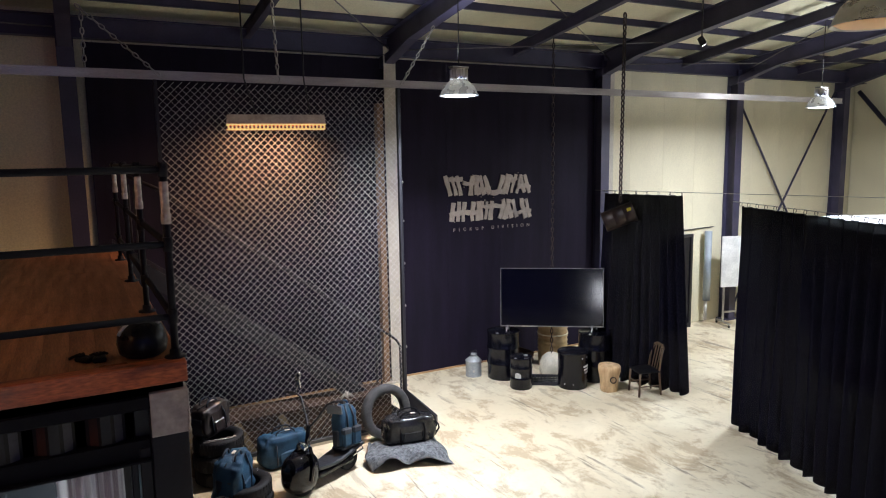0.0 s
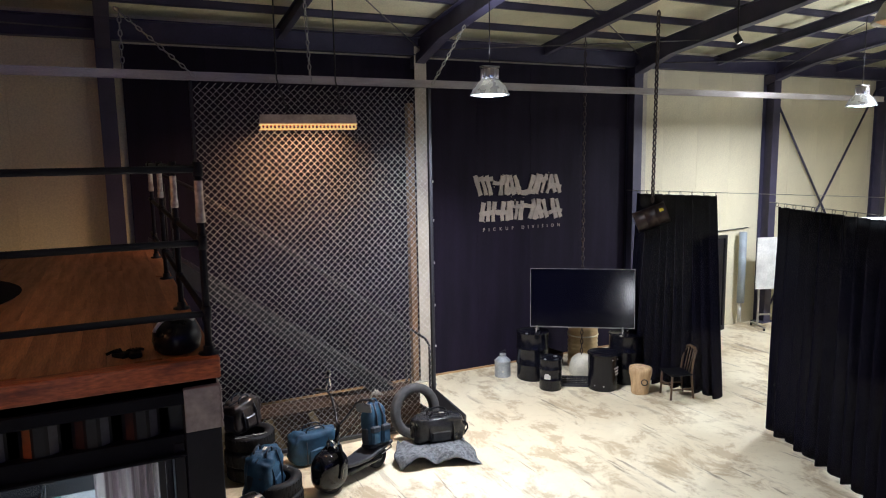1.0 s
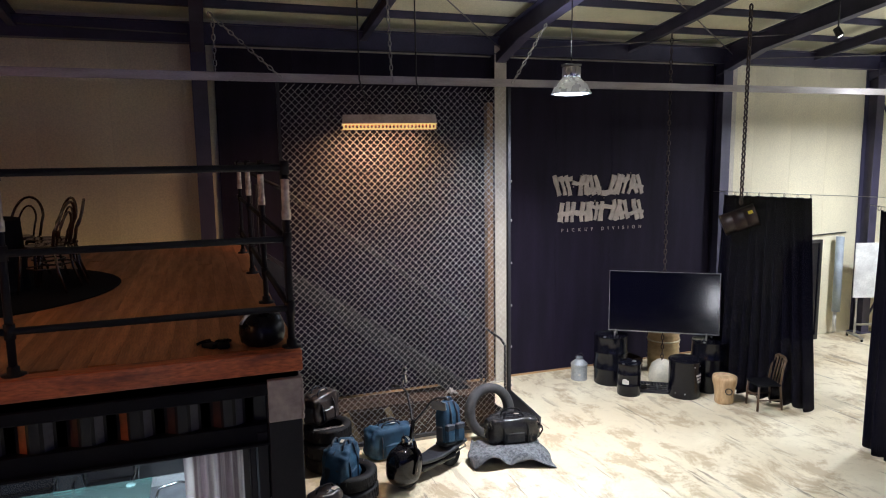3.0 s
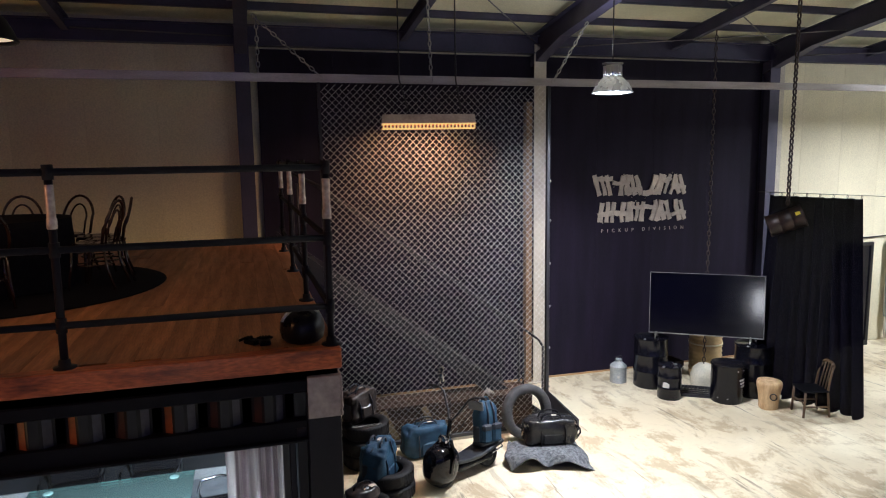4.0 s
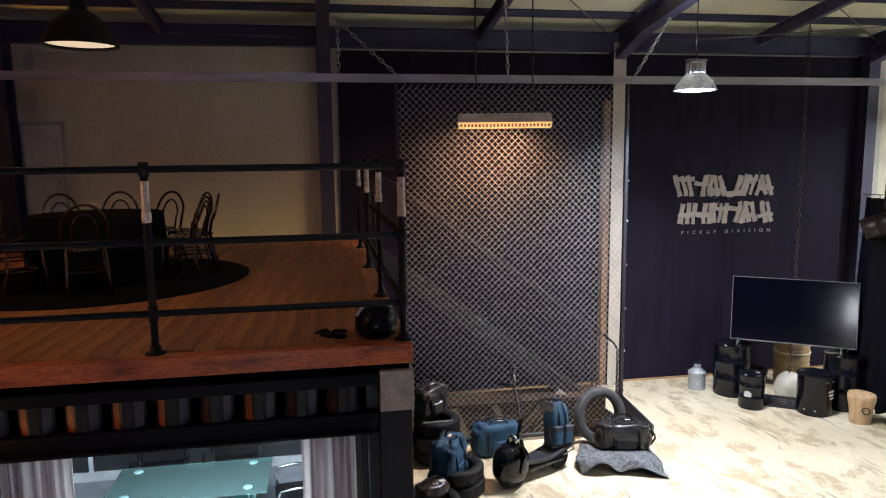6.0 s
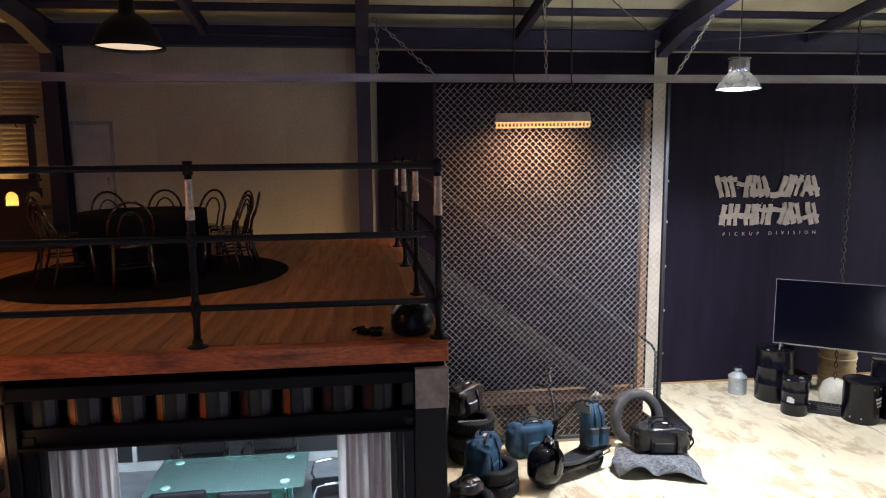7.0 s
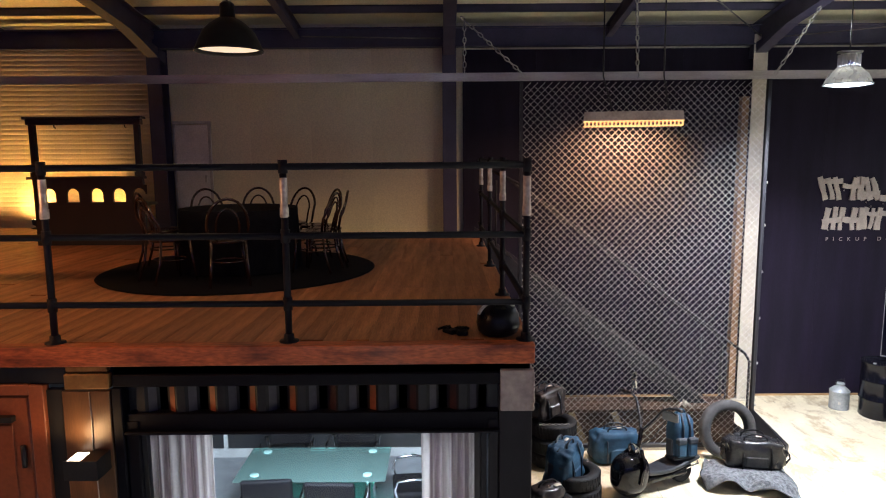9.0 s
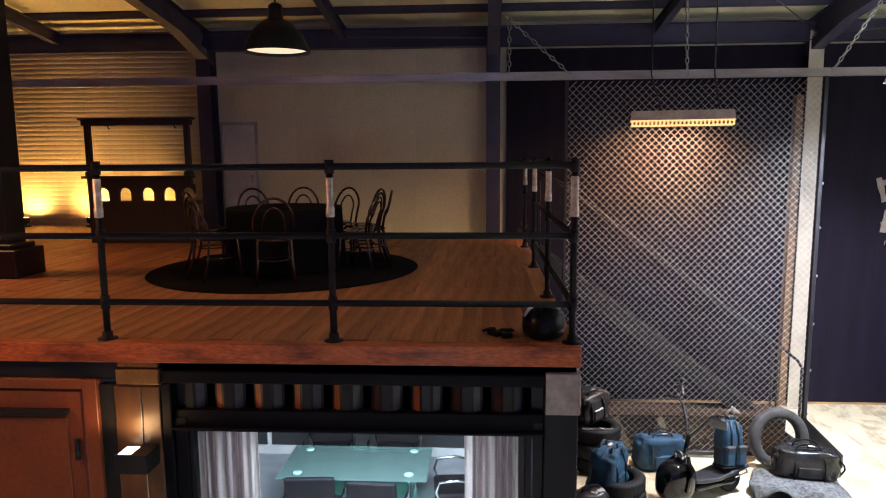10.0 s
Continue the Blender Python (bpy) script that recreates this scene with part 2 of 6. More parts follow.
def part(name, bm, mat, parent=None, label="", m=None):
    """Links a bmesh as one mesh object, under a thing or a part if one is given."""
    bmesh.ops.recalc_face_normals(bm, faces=bm.faces[:])
    mesh = bpy.data.meshes.new(name)
    bm.to_mesh(mesh)
    bm.free()
    mesh.materials.append(mat)
    ob = new(name, mesh)
    ob.parent = parent
    if m is not None:
        ob.matrix_basis = m
    if label:
        tagged(ob, label)
    return ob


def shared(name, mesh, parent=None, m=None):
    ob = new(name, mesh)
    ob.parent = parent
    if m is not None:
        ob.matrix_basis = m
    return ob


def thing(name, label, category, m=None, group="", kind=""):
    ob = new(name)
    ob.empty_display_size = 0.1
    if m is not None:
        ob.matrix_basis = m
    return tagged(ob, label, category, group, kind)


def setting(name, bm, mat, label, category):
    return tagged(part(name, bm, mat), label, category, kind="structure")


def boxes(*rows, r=0.0):
    bm = bmesh.new()
    for row in rows:
        if r:
            soft_box(bm, *row, r=r, seg=1)
        else:
            box(bm, *row)
    return bm


def tubes(r, *paths, seg=8):
    bm = bmesh.new()
    for path in paths:
        tube(bm, path, r, seg)
    return bm

# ---- the hall ----
WALL_Y = 11.30
WEST, EAST, SOUTH = -10.2, 18.9, -9.0
EAVE_Z, SLOPE = 6.12, 0.14


def roof_z(y):
    """Underside of the roof sheets."""
    return EAVE_Z + 0.10 + SLOPE * (WALL_Y - max(y, 1.0)) - SLOPE * max(0.0, 1.0 - y)


setting("floor", boxes((WEST, EAST, SOUTH, WALL_Y, -0.2, 0)), M_FLOOR, "pale sealed concrete floor with brown stains and streaks", "floor")

COLUMNS = [-4.57, 0.08, 4.975, 9.84, 13.95, 18.10]
# back wall of cream panels, with the joints between the upright panels
wall_north = setting("wall_north", boxes((WEST, EAST + 0.2, WALL_Y + 0.05, WALL_Y + 0.2, -0.2, 6.5)), M_CREAM, "cream sandwich-panel wall of the hall", "wall")
panel_mesh = None
for i in range(30):
    x = WEST + 0.02 + i * 1.0
    if x + 0.99 > EAST or -10.3 < x < -4.95:
        continue
    if panel_mesh is None:
        p = part("panel", boxes((0, 0.9985, 0.02, 0.05, 0, 6.0), r=0.0015), M_CREAM, wall_north)
        p.matrix_basis = pose(x, WALL_Y, 0.0)
        panel_mesh = p.data
    else:
        shared("panel", panel_mesh, wall_north, pose(x, WALL_Y, 0.0))
setting("wall_east", boxes((EAST, EAST + 0.2, SOUTH, WALL_Y, -0.2, 8.5)), M_CREAM, "cream end wall of the hall", "wall")
setting("wall_west", boxes((WEST - 0.2, WEST, SOUTH, WALL_Y, -0.2, 8.5)), M_STEEL, "dark end wall of the hall", "wall")
# unseen wall; its window band is invented to go with the blue fill
setting("wall_south", boxes((WEST, EAST, SOUTH - 0.2, SOUTH, -0.2, 4.0), (WEST, EAST, SOUTH - 0.2, SOUTH, 6.4, 8.0), (WEST, -8.1, SOUTH - 0.2, SOUTH, 4.0, 6.4), (14.1, EAST, SOUTH - 0.2, SOUTH, 4.0, 6.4)), M_STEEL, "unseen dark wall behind the stand, opened along an added band", "wall")
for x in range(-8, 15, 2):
    setting("added_mullion", boxes((x - 0.03, x + 0.03, SOUTH - 0.12, SOUTH - 0.06, 4.0, 6.4)), M_STEEL, "dark steel mullion added out of view", "window")

bm = bmesh.new()
for y0, y1 in ((1.0, WALL_Y + 0.2), (SOUTH, 1.0)):
    z0, z1 = (roof_z(y0), roof_z(y1))
    v = [bm.verts.new(c) for c in ((WEST, y0, z0), (EAST, y0, z0), (EAST, y1, z1), (WEST, y1, z1),
                                   (WEST, y0, z0 + 0.12), (EAST, y0, z0 + 0.12), (EAST, y1, z1 + 0.12), (WEST, y1, z1 + 0.12))]
    for q in ((0, 1, 2, 3), (7, 6, 5, 4), (0, 4, 5, 1), (1, 5, 6, 2), (2, 6, 7, 3), (3, 7, 4, 0)):
        bm.faces.new([v[k] for k in q])
setting("ceiling", bm, M_ROOF, "cream roof sheets over dark purlins", "ceiling")


def i_beam(bm, length, depth, width, t=0.014):
    """An I section along y, hung under z = 0."""
    box(bm, -width / 2, width / 2, 0, length, -t, 0)
    box(bm, -width / 2, width / 2, 0, length, -depth, -depth + t)
    box(bm, -t / 2, t / 2, 0, length, -depth + t, -t)


tilt = -math.degrees(math.atan(SLOPE))
rise = math.hypot(1, SLOPE)
for x in COLUMNS:
    bm = bmesh.new()
    i_beam(bm, 11.3 * rise, 0.34, 0.18)
    # haunch at the knee
    top = 11.3 * rise
    v = [bm.verts.new(c) for c in ((-0.09, top - 1.3, -0.33), (0.09, top - 1.3, -0.33), (0.09, top, -0.33), (-0.09, top, -0.33), (-0.09, top, -0.52), (0.09, top, -0.52))]
    for q in ((0, 3, 4), (1, 5, 2), (0, 4, 5, 1), (3, 2, 5, 4)):
        bm.faces.new([v[k] for k in q])
    b = setting("rafter", bm, M_STEEL, "dark grey steel roof rafter", "beam")
    b.matrix_basis = pose(x, 0.05, roof_z(1.0) - 0.11 + SLOPE * 0.95, tilt, 0, 0)
    bm = bmesh.new()
    i_beam(bm, 9.9, 0.34, 0.18)
    b = setting("rafter", bm, M_STEEL, "dark grey steel roof rafter", "beam")
    b.matrix_basis = pose(x, -8.95, roof_z(-8.95) - 0.11, math.degrees(math.atan(SLOPE)), 0, 0)
    # the column: two flanges and a web
    bm = boxes((-0.11, 0.11, -0.30, -0.285, 0, 5.95), (-0.11, 0.11, -0.015, 0.0, 0, 5.95), (-0.006, 0.006, -0.285, -0.015, 0, 5.95), (-0.2, 0.2, -0.34, 0.0, 0, 0.02))
    # the column by the first lamp takes the lit tone
    c = setting("column", bm, M_STEEL_PALE if 4 < x < 6 else M_STEEL, "grey steel H-section column", "column")
    c.matrix_basis = pose(x, WALL_Y + 0.01, 0)
for x in (-7.0, -2.3, 2.6, 7.6, 12.1, 16.1):
    bm = bmesh.new()
    i_beam(bm, 11.2 * rise, 0.20, 0.10, 0.01)
    b = setting("rafter", bm, M_STEEL, "slim dark grey steel roof rafter", "beam")
    b.matrix_basis = pose(x, 0.08, roof_z(1.0) - 0.11 + SLOPE * 0.92, tilt, 0, 0)
y = 10.55
while y > -8:
    z = roof_z(y)
    bm = boxes((WEST, EAST, y - 0.035, y + 0.035, z - 0.105, z - 0.095), (WEST, EAST, y - 0.035, y - 0.03, z - 0.1, z), (WEST, EAST, y - 0.035, y + 0.035, z - 0.012, z + 0.01))
    setting("purlin", bm, M_STEEL, "dark steel purlin under the roof", "beam")
    y -= 0.98
setting("eave_beam", boxes((WEST, EAST, WALL_Y - 0.30, WALL_Y - 0.12, 5.80, 5.815), (WEST, EAST, WALL_Y - 0.30, WALL_Y - 0.12, 6.085, 6.10), (WEST, EAST, WALL_Y - 0.215, WALL_Y - 0.205, 5.815, 6.085)), M_STEEL, "dark steel beam along the eaves", "beam")

# black feature wall between two columns, in tall boards
black_wall = setting("black_wall", boxes((0.30, 9.73, 11.24, 11.30, 0.0, 5.78)), M_BLACKWALL, "matt black feature wall of tall boards", "wall")
board = None
for i in range(8):
    x = 0.30 + i * 1.178
    m = pose(x, 11.24, 0.03)
    if board is None:
        o = part("board", boxes((0.0005, 1.1775, -0.012, 0.0, 0, 5.74), r=0.0012), M_BLACKWALL, black_wall, m=m)
        board = o.data
    else:
        shared("board", board, black_wall, m)
setting("baseboard", boxes((0.30, 9.73, 11.205, 11.225, 0.0, 0.03)), material("raw_wood_edge", (0.45, 0.28, 0.13), 0.6, bump=0.1), "thin raw wooden strip at the foot of the black wall", "baseboard")

# long zinc rail hung on chains, from which the mesh drops
rail_y, rail_z = 9.08, 5.11
setting("hanging_rail", boxes((-10.15, 14.7, rail_y - 0.03, rail_y + 0.03, rail_z - 0.05, rail_z + 0.05), (-10.15, 14.7, rail_y - 0.045, rail_y - 0.03, rail_z - 0.052, rail_z - 0.04), (-10.15, 14.7, rail_y - 0.045, rail_y - 0.03, rail_z + 0.04, rail_z + 0.052)), M_RAIL, "long galvanised steel rail hung on chains", "rail")

# ---- mezzanine shell ----
DECK, FRONT, SIDE = 2.98, 3.95, 0.50
setting("container_roof", boxes((-10.1, SIDE - 0.02, FRONT + 0.06, 9.9, 2.74, 2.90), (-10.1, -4.4, 9.9, 11.0, 2.74, 2.90)), M_CONT, "black steel deck under the boards", "floor")
setting("edge_beam", boxes((-10.1, SIDE + 0.01, FRONT, FRONT + 0.10, 2.862, 2.985), r=0.006), M_BEAM, "red-brown stained timber edge beam", "beam")

setting("trim", boxes((9.99, 10.22, 11.19, 11.215, 0.0, 5.80)), M_STEEL_PALE, "pale strip beside the black wall", "trim")
# strip added in brown for the warm light on the column's left side
setting("trim", boxes((4.745, 4.85, 11.06, 11.20, 0.0, 5.0)), material("warm_lit_flange", (0.24, 0.145, 0.08), 0.6, bump=0.15), "brown strip for the column's warm-lit side", "trim")


# ---- containers under the mezzanine ----
def corrugated(bm, x0, x1, z0, z1, y, pitch=0.28, depth=0.05):
    """A trapezoid-ribbed steel sheet facing -y, 4 mm thick."""
    line, x = [], x0
    flat, ramp = pitch * 0.20, pitch * 0.30
    while x < x1 - 0.001:
        for dx, d in ((0, 0), (flat, 0), (flat + ramp, depth), (2 * flat + ramp, depth), (pitch, 0)):
            if x + dx <= x1:
                line.append((x + dx, y + d))
        x += pitch
    line = [p for k, p in enumerate(line) if not k or p[0] - line[k - 1][0] > 1e-5]
    rows = [[bm.verts.new((x, yy + d, z)) for x, yy in line] for z, d in ((z0, 0), (z1, 0), (z1, 0.004), (z0, 0.004))]
    for a, b in zip(rows, rows[1:] + rows[:1]):
        for i in range(len(line) - 1):
            bm.faces.new((a[i], a[i + 1], b[i + 1], b[i]))


M_RIB = material("rib_paint", (0.010, 0.009, 0.012), 0.42, specular=0.4, second=(0.010, 0.009, 0.012), scale=4, bump=0.08)
M_GLASS = glass("window_glass", (0.95, 0.97, 0.97))
M_POSTPAINT = material("post_paint", (0.011, 0.0105, 0.018), 0.45, specular=0.3, second=(0.008, 0.0075, 0.013), scale=4, bump=0.08)
FY = FRONT + 0.03
container = thing("shipping_container", "black corrugated shipping container with a wide window", "container")
part("top_rail", boxes((-2.05, SIDE - 0.19, FY, FY + 0.08, 2.725, 2.80), r=0.006), M_CONT, container)
part("roof_edge", boxes((-2.05, SIDE - 0.01, FY + 0.03, FY + 0.12, 2.80, 2.855)), M_BLACK, container)
bm = bmesh.new()
corrugated(bm, -1.93, SIDE - 0.2, 2.50, 2.73, FY + 0.05, pitch=0.248)
part("backing", boxes((-2.055, 0.36, FY + 0.10, FY + 0.14, 2.44, 2.74)), M_BLACK, container)
part("ribbed_panel", bm, M_RIB, container, "dark ribbed steel strip")
# lamp light on the rib flanks, put into three strip colours
M_WARMFLANK = material("warm_light_on_rib", (0.34, 0.085, 0.022), 0.5, second=(0.22, 0.055, 0.016), scale=9, bump=0.1)
M_DIMFLANK = material("dim_warm_light_on_rib", (0.055, 0.014, 0.012), 0.5, second=(0.035, 0.010, 0.009), scale=9, bump=0.1)
M_COOLFLANK = material("cool_light_on_rib", (0.085, 0.080, 0.10), 0.45, second=(0.06, 0.055, 0.07), scale=9, bump=0.1)
PITCH = 0.248
for k in range(9):  # warm light on left flanks, cool on right, painted as strips
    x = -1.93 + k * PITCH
    for u0, u1, d0, d1, mat in ((0.70, 1.0, 0.05, 0.0, M_WARMFLANK if k < 4 or k == 5 else M_DIMFLANK), (0.20, 0.50, 0.0, 0.05, M_COOLFLANK)):
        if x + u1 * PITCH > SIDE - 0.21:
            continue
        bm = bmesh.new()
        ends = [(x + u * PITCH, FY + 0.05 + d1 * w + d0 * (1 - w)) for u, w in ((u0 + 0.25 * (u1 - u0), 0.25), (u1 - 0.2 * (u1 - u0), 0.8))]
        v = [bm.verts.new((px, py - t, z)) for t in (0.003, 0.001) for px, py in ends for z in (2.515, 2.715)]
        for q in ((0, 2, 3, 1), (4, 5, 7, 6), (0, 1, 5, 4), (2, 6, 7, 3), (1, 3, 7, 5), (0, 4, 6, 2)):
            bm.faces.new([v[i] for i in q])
        part("light_stripe", bm, mat, container, "coloured strip painted for light on the rib")
part("lintel", boxes((-1.99, 0.30, FY + 0.028, FY + 0.11, 2.43, 2.545), (-1.99, 0.30, FY - 0.02, FY + 0.02, 2.425, 2.445), r=0.005), M_CONT, container)
part("corner_post", boxes((0.30, SIDE, FY, FY + 0.16, 0, 2.72), r=0.006), M_POSTPAINT, container)
part("door_post", boxes((0.235, 0.297, FY + 0.02, FY + 0.12, 0, 2.50), r=0.006), M_POSTPAINT, container)
part("window_post", boxes((0.188, 0.225, FY + 0.045, FY + 0.12, 0, 2.43), r=0.006), M_POSTPAINT, container)
part("corner_post", boxes((-2.06, -2.0, FY, FY + 0.16, 0, 2.72), r=0.006), M_CONT, container)
part("window_post", boxes((-1.995, -1.915, FY + 0.02, FY + 0.12, 0, 2.5), r=0.006), M_CONT, container)
bm = boxes((SIDE - 0.195, SIDE + 0.008, FY - 0.012, FY + 0.16, 2.56, 2.815), r=0.004)
plate = part("corner_plate", bm, M_PLATE, container, "bare steel plate with a rough welded edge")
bm = bmesh.new()
random.seed(3)
tube(bm, [(SIDE + 0.004 + random.uniform(-0.004, 0.004), FY - 0.012 + random.uniform(-0.003, 0.003), 2.565 + 0.01 * i) for i in range(25)], [random.uniform(0.004, 0.009) for _ in range(25)], 6)
part("weld_seam", bm, M_PLATE, plate)
part("side_wall", boxes((SIDE - 0.08, SIDE - 0.02, FY + 0.16, 9.85, 0, 2.73)), M_CONT, container)
frame_ob = part("window_frame", boxes((-1.915, -1.885, FY + 0.05, FY + 0.10, 0.25, 2.43), (0.15, 0.185, FY + 0.05, FY + 0.10, 0.25, 2.43), (-1.885, 0.15, FY + 0.05, FY + 0.10, 2.40, 2.43), (-1.885, 0.15, FY + 0.05, FY + 0.10, 0.25, 0.29)), M_BLACK, container)
pane = part("pane", boxes((-1.885, 0.15, FY + 0.07, FY + 0.076, 0.29, 2.40)), M_GLASS, frame_ob)
pane.visible_shadow = False
part("front_wall", boxes((-1.915, 0.19, FY + 0.03, FY + 0.12, 0.0, 0.25)), M_CONT, container)

second = thing("timber_clad_unit", "rust-orange painted unit with a panelled door beside the container", "cabin")
DARKGAP = material("recess_black", (0.008, 0.007, 0.007), 0.7)
part("clad_panel", boxes((-2.36, -2.07, FY, FY + 0.05, 0, 2.70), r=0.004), material("brown_panel", (0.13, 0.062, 0.026), 0.35, second=(0.085, 0.04, 0.018), scale=2, bump=0.1, stretch=(4, 4, 0.5)), second, "brown wood-grain panel")
part("recess", boxes((-2.47, -2.36, FY + 0.03, FY + 0.09, 0, 2.70)), DARKGAP, second)
part("door_frame", boxes((-2.56, -2.47, FY - 0.005, FY + 0.07, 0, 2.74), (-10.0, -2.56, FY - 0.005, FY + 0.07, 2.68, 2.745), r=0.004), M_RUSTPAINT, second)
door = part("door", boxes((-3.55, -2.585, FY + 0.015, FY + 0.06, 0.02, 2.66), r=0.004), M_RUSTPAINT, second)
part("door_rail", boxes((-3.55, -2.66, FY - 0.03, FY + 0.012, 2.515, 2.55)), DARKGAP, door, "dark drip rail")
part("hinge", tubes(0.016, [(-2.62, FY - 0.004, 2.22), (-2.62, FY - 0.004, 2.36)]), M_BLACK, door)
part("door_panel", boxes((-3.45, -2.68, FY + 0.004, FY + 0.014, 0.2, 2.49), r=0.004), M_RUSTPAINT, door)
part("wall", boxes((-10.0, -3.58, FY + 0.01, FY + 0.07, 0, 2.68)), M_RUSTPAINT, second)
part("header", boxes((-10.0, -2.34, FY + 0.02, FY + 0.12, 2.75, 2.855)), M_BLACK, second)
part("corner_block", boxes((-2.33, -2.06, FY - 0.02, FY + 0.14, 2.72, 2.815), (-2.32, -2.07, FY - 0.012, FY + 0.14, 2.825, 2.86), r=0.005), M_BRASSPLATE, second, "weathered brass-coloured corner casting")

sconce = thing("wall_lamp", "black box wall lamp shining up and down", "wall lamp", pose(-2.19, FY, 2.27))
part("housing", boxes((-0.10, 0.10, -0.17, 0.0, -0.06, 0.048), (-0.10, 0.10, -0.17, -0.16, 0.048, 0.06), (0.0, 0.10, -0.16, 0.0, 0.048, 0.06)), M_BLACK, sconce)
part("light_panel", boxes((-0.088, -0.005, -0.15, -0.03, 0.050, 0.055)), glow("sconce_glow", (1.0, 0.78, 0.5), 3.5), sconce, "glowing lamp glass")
part("cable", tubes(0.004, [(0.0, -0.006, 0.06), (0.004, -0.006, 0.25), (0.0, -0.006, 0.43)], seg=6), M_GALV, sconce, "thin bare cable")
part("cable", tubes(0.004, [(0.01, -0.006, -0.06), (0.012, -0.006, -0.4)], seg=6), M_GALV, sconce, "thin bare cable")

# ---- meeting room seen through the window ----
M_ROOMWALL = material("room_wall_grey", (0.022, 0.024, 0.028), 0.6, scale=2)
M_CARPET = material("grey_carpet", (0.34, 0.36, 0.38), 0.85, second=(0.27, 0.29, 0.31), scale=6, bump=0.2, bump_scale=120)
setting("room_floor", boxes((-5.4, SIDE - 0.08, FY + 0.14, 9.0, 0.004, 0.03)), M_CARPET, "blue-grey carpet of the meeting room", "floor")
setting("room_wall", boxes((-5.4, SIDE - 0.08, 8.9, 9.0, 0.03, 2.73)), M_ROOMWALL, "dark grey back wall of the meeting room", "wall")
setting("room_wall", boxes((-5.5, -5.4, FY + 0.14, 9.0, 0.0, 2.73)), M_ROOMWALL, "dark grey end wall of the meeting room", "wall")
setting("baseboard", boxes((-5.4, SIDE - 0.08, 8.875, 8.9, 0.03, 0.15)), material("white_trim", (0.7, 0.72, 0.72), 0.5), "white skirting of the meeting room", "baseboard")
setting("trim", boxes((-3.05, -3.0, 8.87, 8.9, 0.15, 2.7)), bpy.data.materials["white_trim"], "white upright strip on the meeting-room wall", "trim")


def pleated(x0, x1, z0, z1, depth, pleat, seed, thick=0.004, flare=0.0, nz=10, sag=0.0):
    """A hanging cloth along x with uneven pleats, thin but closed."""
    rnd = random.Random(seed)
    n = max(24, int((x1 - x0) / pleat * 12))
    phase, amp, ph, am = [], [], 0.0, 1.0
    for i in range(n + 1):
        ph += 2 * math.pi / 12 * rnd.uniform(0.55, 1.45)
        am += (rnd.uniform(0.5, 1.4) - am) * 0.15
        phase.append(ph)
        amp.append(am)
    bm, grid = bmesh.new(), []
    for side in (0, 1):
        rows = []
        for k in range(nz + 1):
            w = k / nz
            row = []
            for i in range(n + 1):
                x = x0 + (x1 - x0) * i / n
                swing = depth * amp[i] * (0.45 + 0.55 * (1 - w)) * math.sin(phase[i] + 0.5 * math.sin(3 * w + i * 0.05))
                hem = 0.025 * math.sin(phase[i] * 0.5) * (1 - w) - sag * math.sin(phase[i] * 0.33) ** 2 * w
                row.append(bm.verts.new((x + 0.3 * depth * math.cos(phase[i]) * (1 - w) + flare * (1 - w) * (i / n - 0.5), swing + side * thick, z0 + (z1 - z0) * w + hem)))
            rows.append(row)
        grid.append(rows)
    for side in (0, 1):
        for k in range(nz):
            for i in range(n):
                g = grid[side]
                f = bm.faces.new((g[k][i], g[k][i + 1], g[k + 1][i + 1], g[k + 1][i]))
                f.smooth = True
    for k in range(nz):
        for i in (0, n):
            bm.faces.new((grid[0][k][i], grid[0][k + 1][i], grid[1][k + 1][i], grid[1][k][i]))
    for i in range(n):
        for k in (0, nz):
            bm.faces.new((grid[0][k][i], grid[0][k][i + 1], grid[1][k][i + 1], grid[1][k][i]))
    return bm


M_SHEER = material("pale_curtain", (0.66, 0.61, 0.56), 0.8, second=(0.15, 0.095, 0.11), scale=5, stretch=(6, 1, 0.05), spread=(0.44, 0.56), bump=0.1)
let_through(M_SHEER, (0.34, 0.29, 0.28), 0.35)
for x0, x1, seed in ((-2.0, -1.54, 4), (-0.19, 0.19, 7)):
    c = thing("room_curtain", "pale grey-lilac striped curtain gathered at the window", "curtain", pose((x0 + x1) / 2, FY + 0.24, 0), group="room curtains")
    part("cloth", pleated(-(x1 - x0) / 2, (x1 - x0) / 2, 0.06, 2.42, 0.035, 0.07, seed), M_SHEER, c)
    part("curtain_rod", tubes(0.012, [(-0.3, 0, 2.43), (0.3, 0, 2.43)]), M_GALV, c)

M_TEAL = glass("teal_glass", (0.55, 0.90, 0.84), 0.03, 0.15)
M_CHROME = material("chrome", (0.75, 0.76, 0.78), 0.14, 1.0, scale=5, fine=0.03)
M_LEATHER = material("black_leather", (0.0035, 0.0035, 0.0055), 0.6, specular=0.12, second=(0.006, 0.006, 0.008), scale=8, bump=0.25, bump_scale=70)
M_DISC = material("frosted_disc", (0.34, 0.55, 0.52), 0.4)
table = thing("meeting_table", "teal glass meeting table on chrome legs", "table", pose(-1.457, 7.125, 0.03))
part("tabletop", boxes((-0.80, 0.80, -0.42, 0.42, 0.71, 0.725), r=0.004), M_TEAL, table, "teal glass top")
part("lower_shelf", boxes((-0.62, 0.62, -0.22, 0.22, 0.40, 0.41), r=0.003), M_TEAL, table)
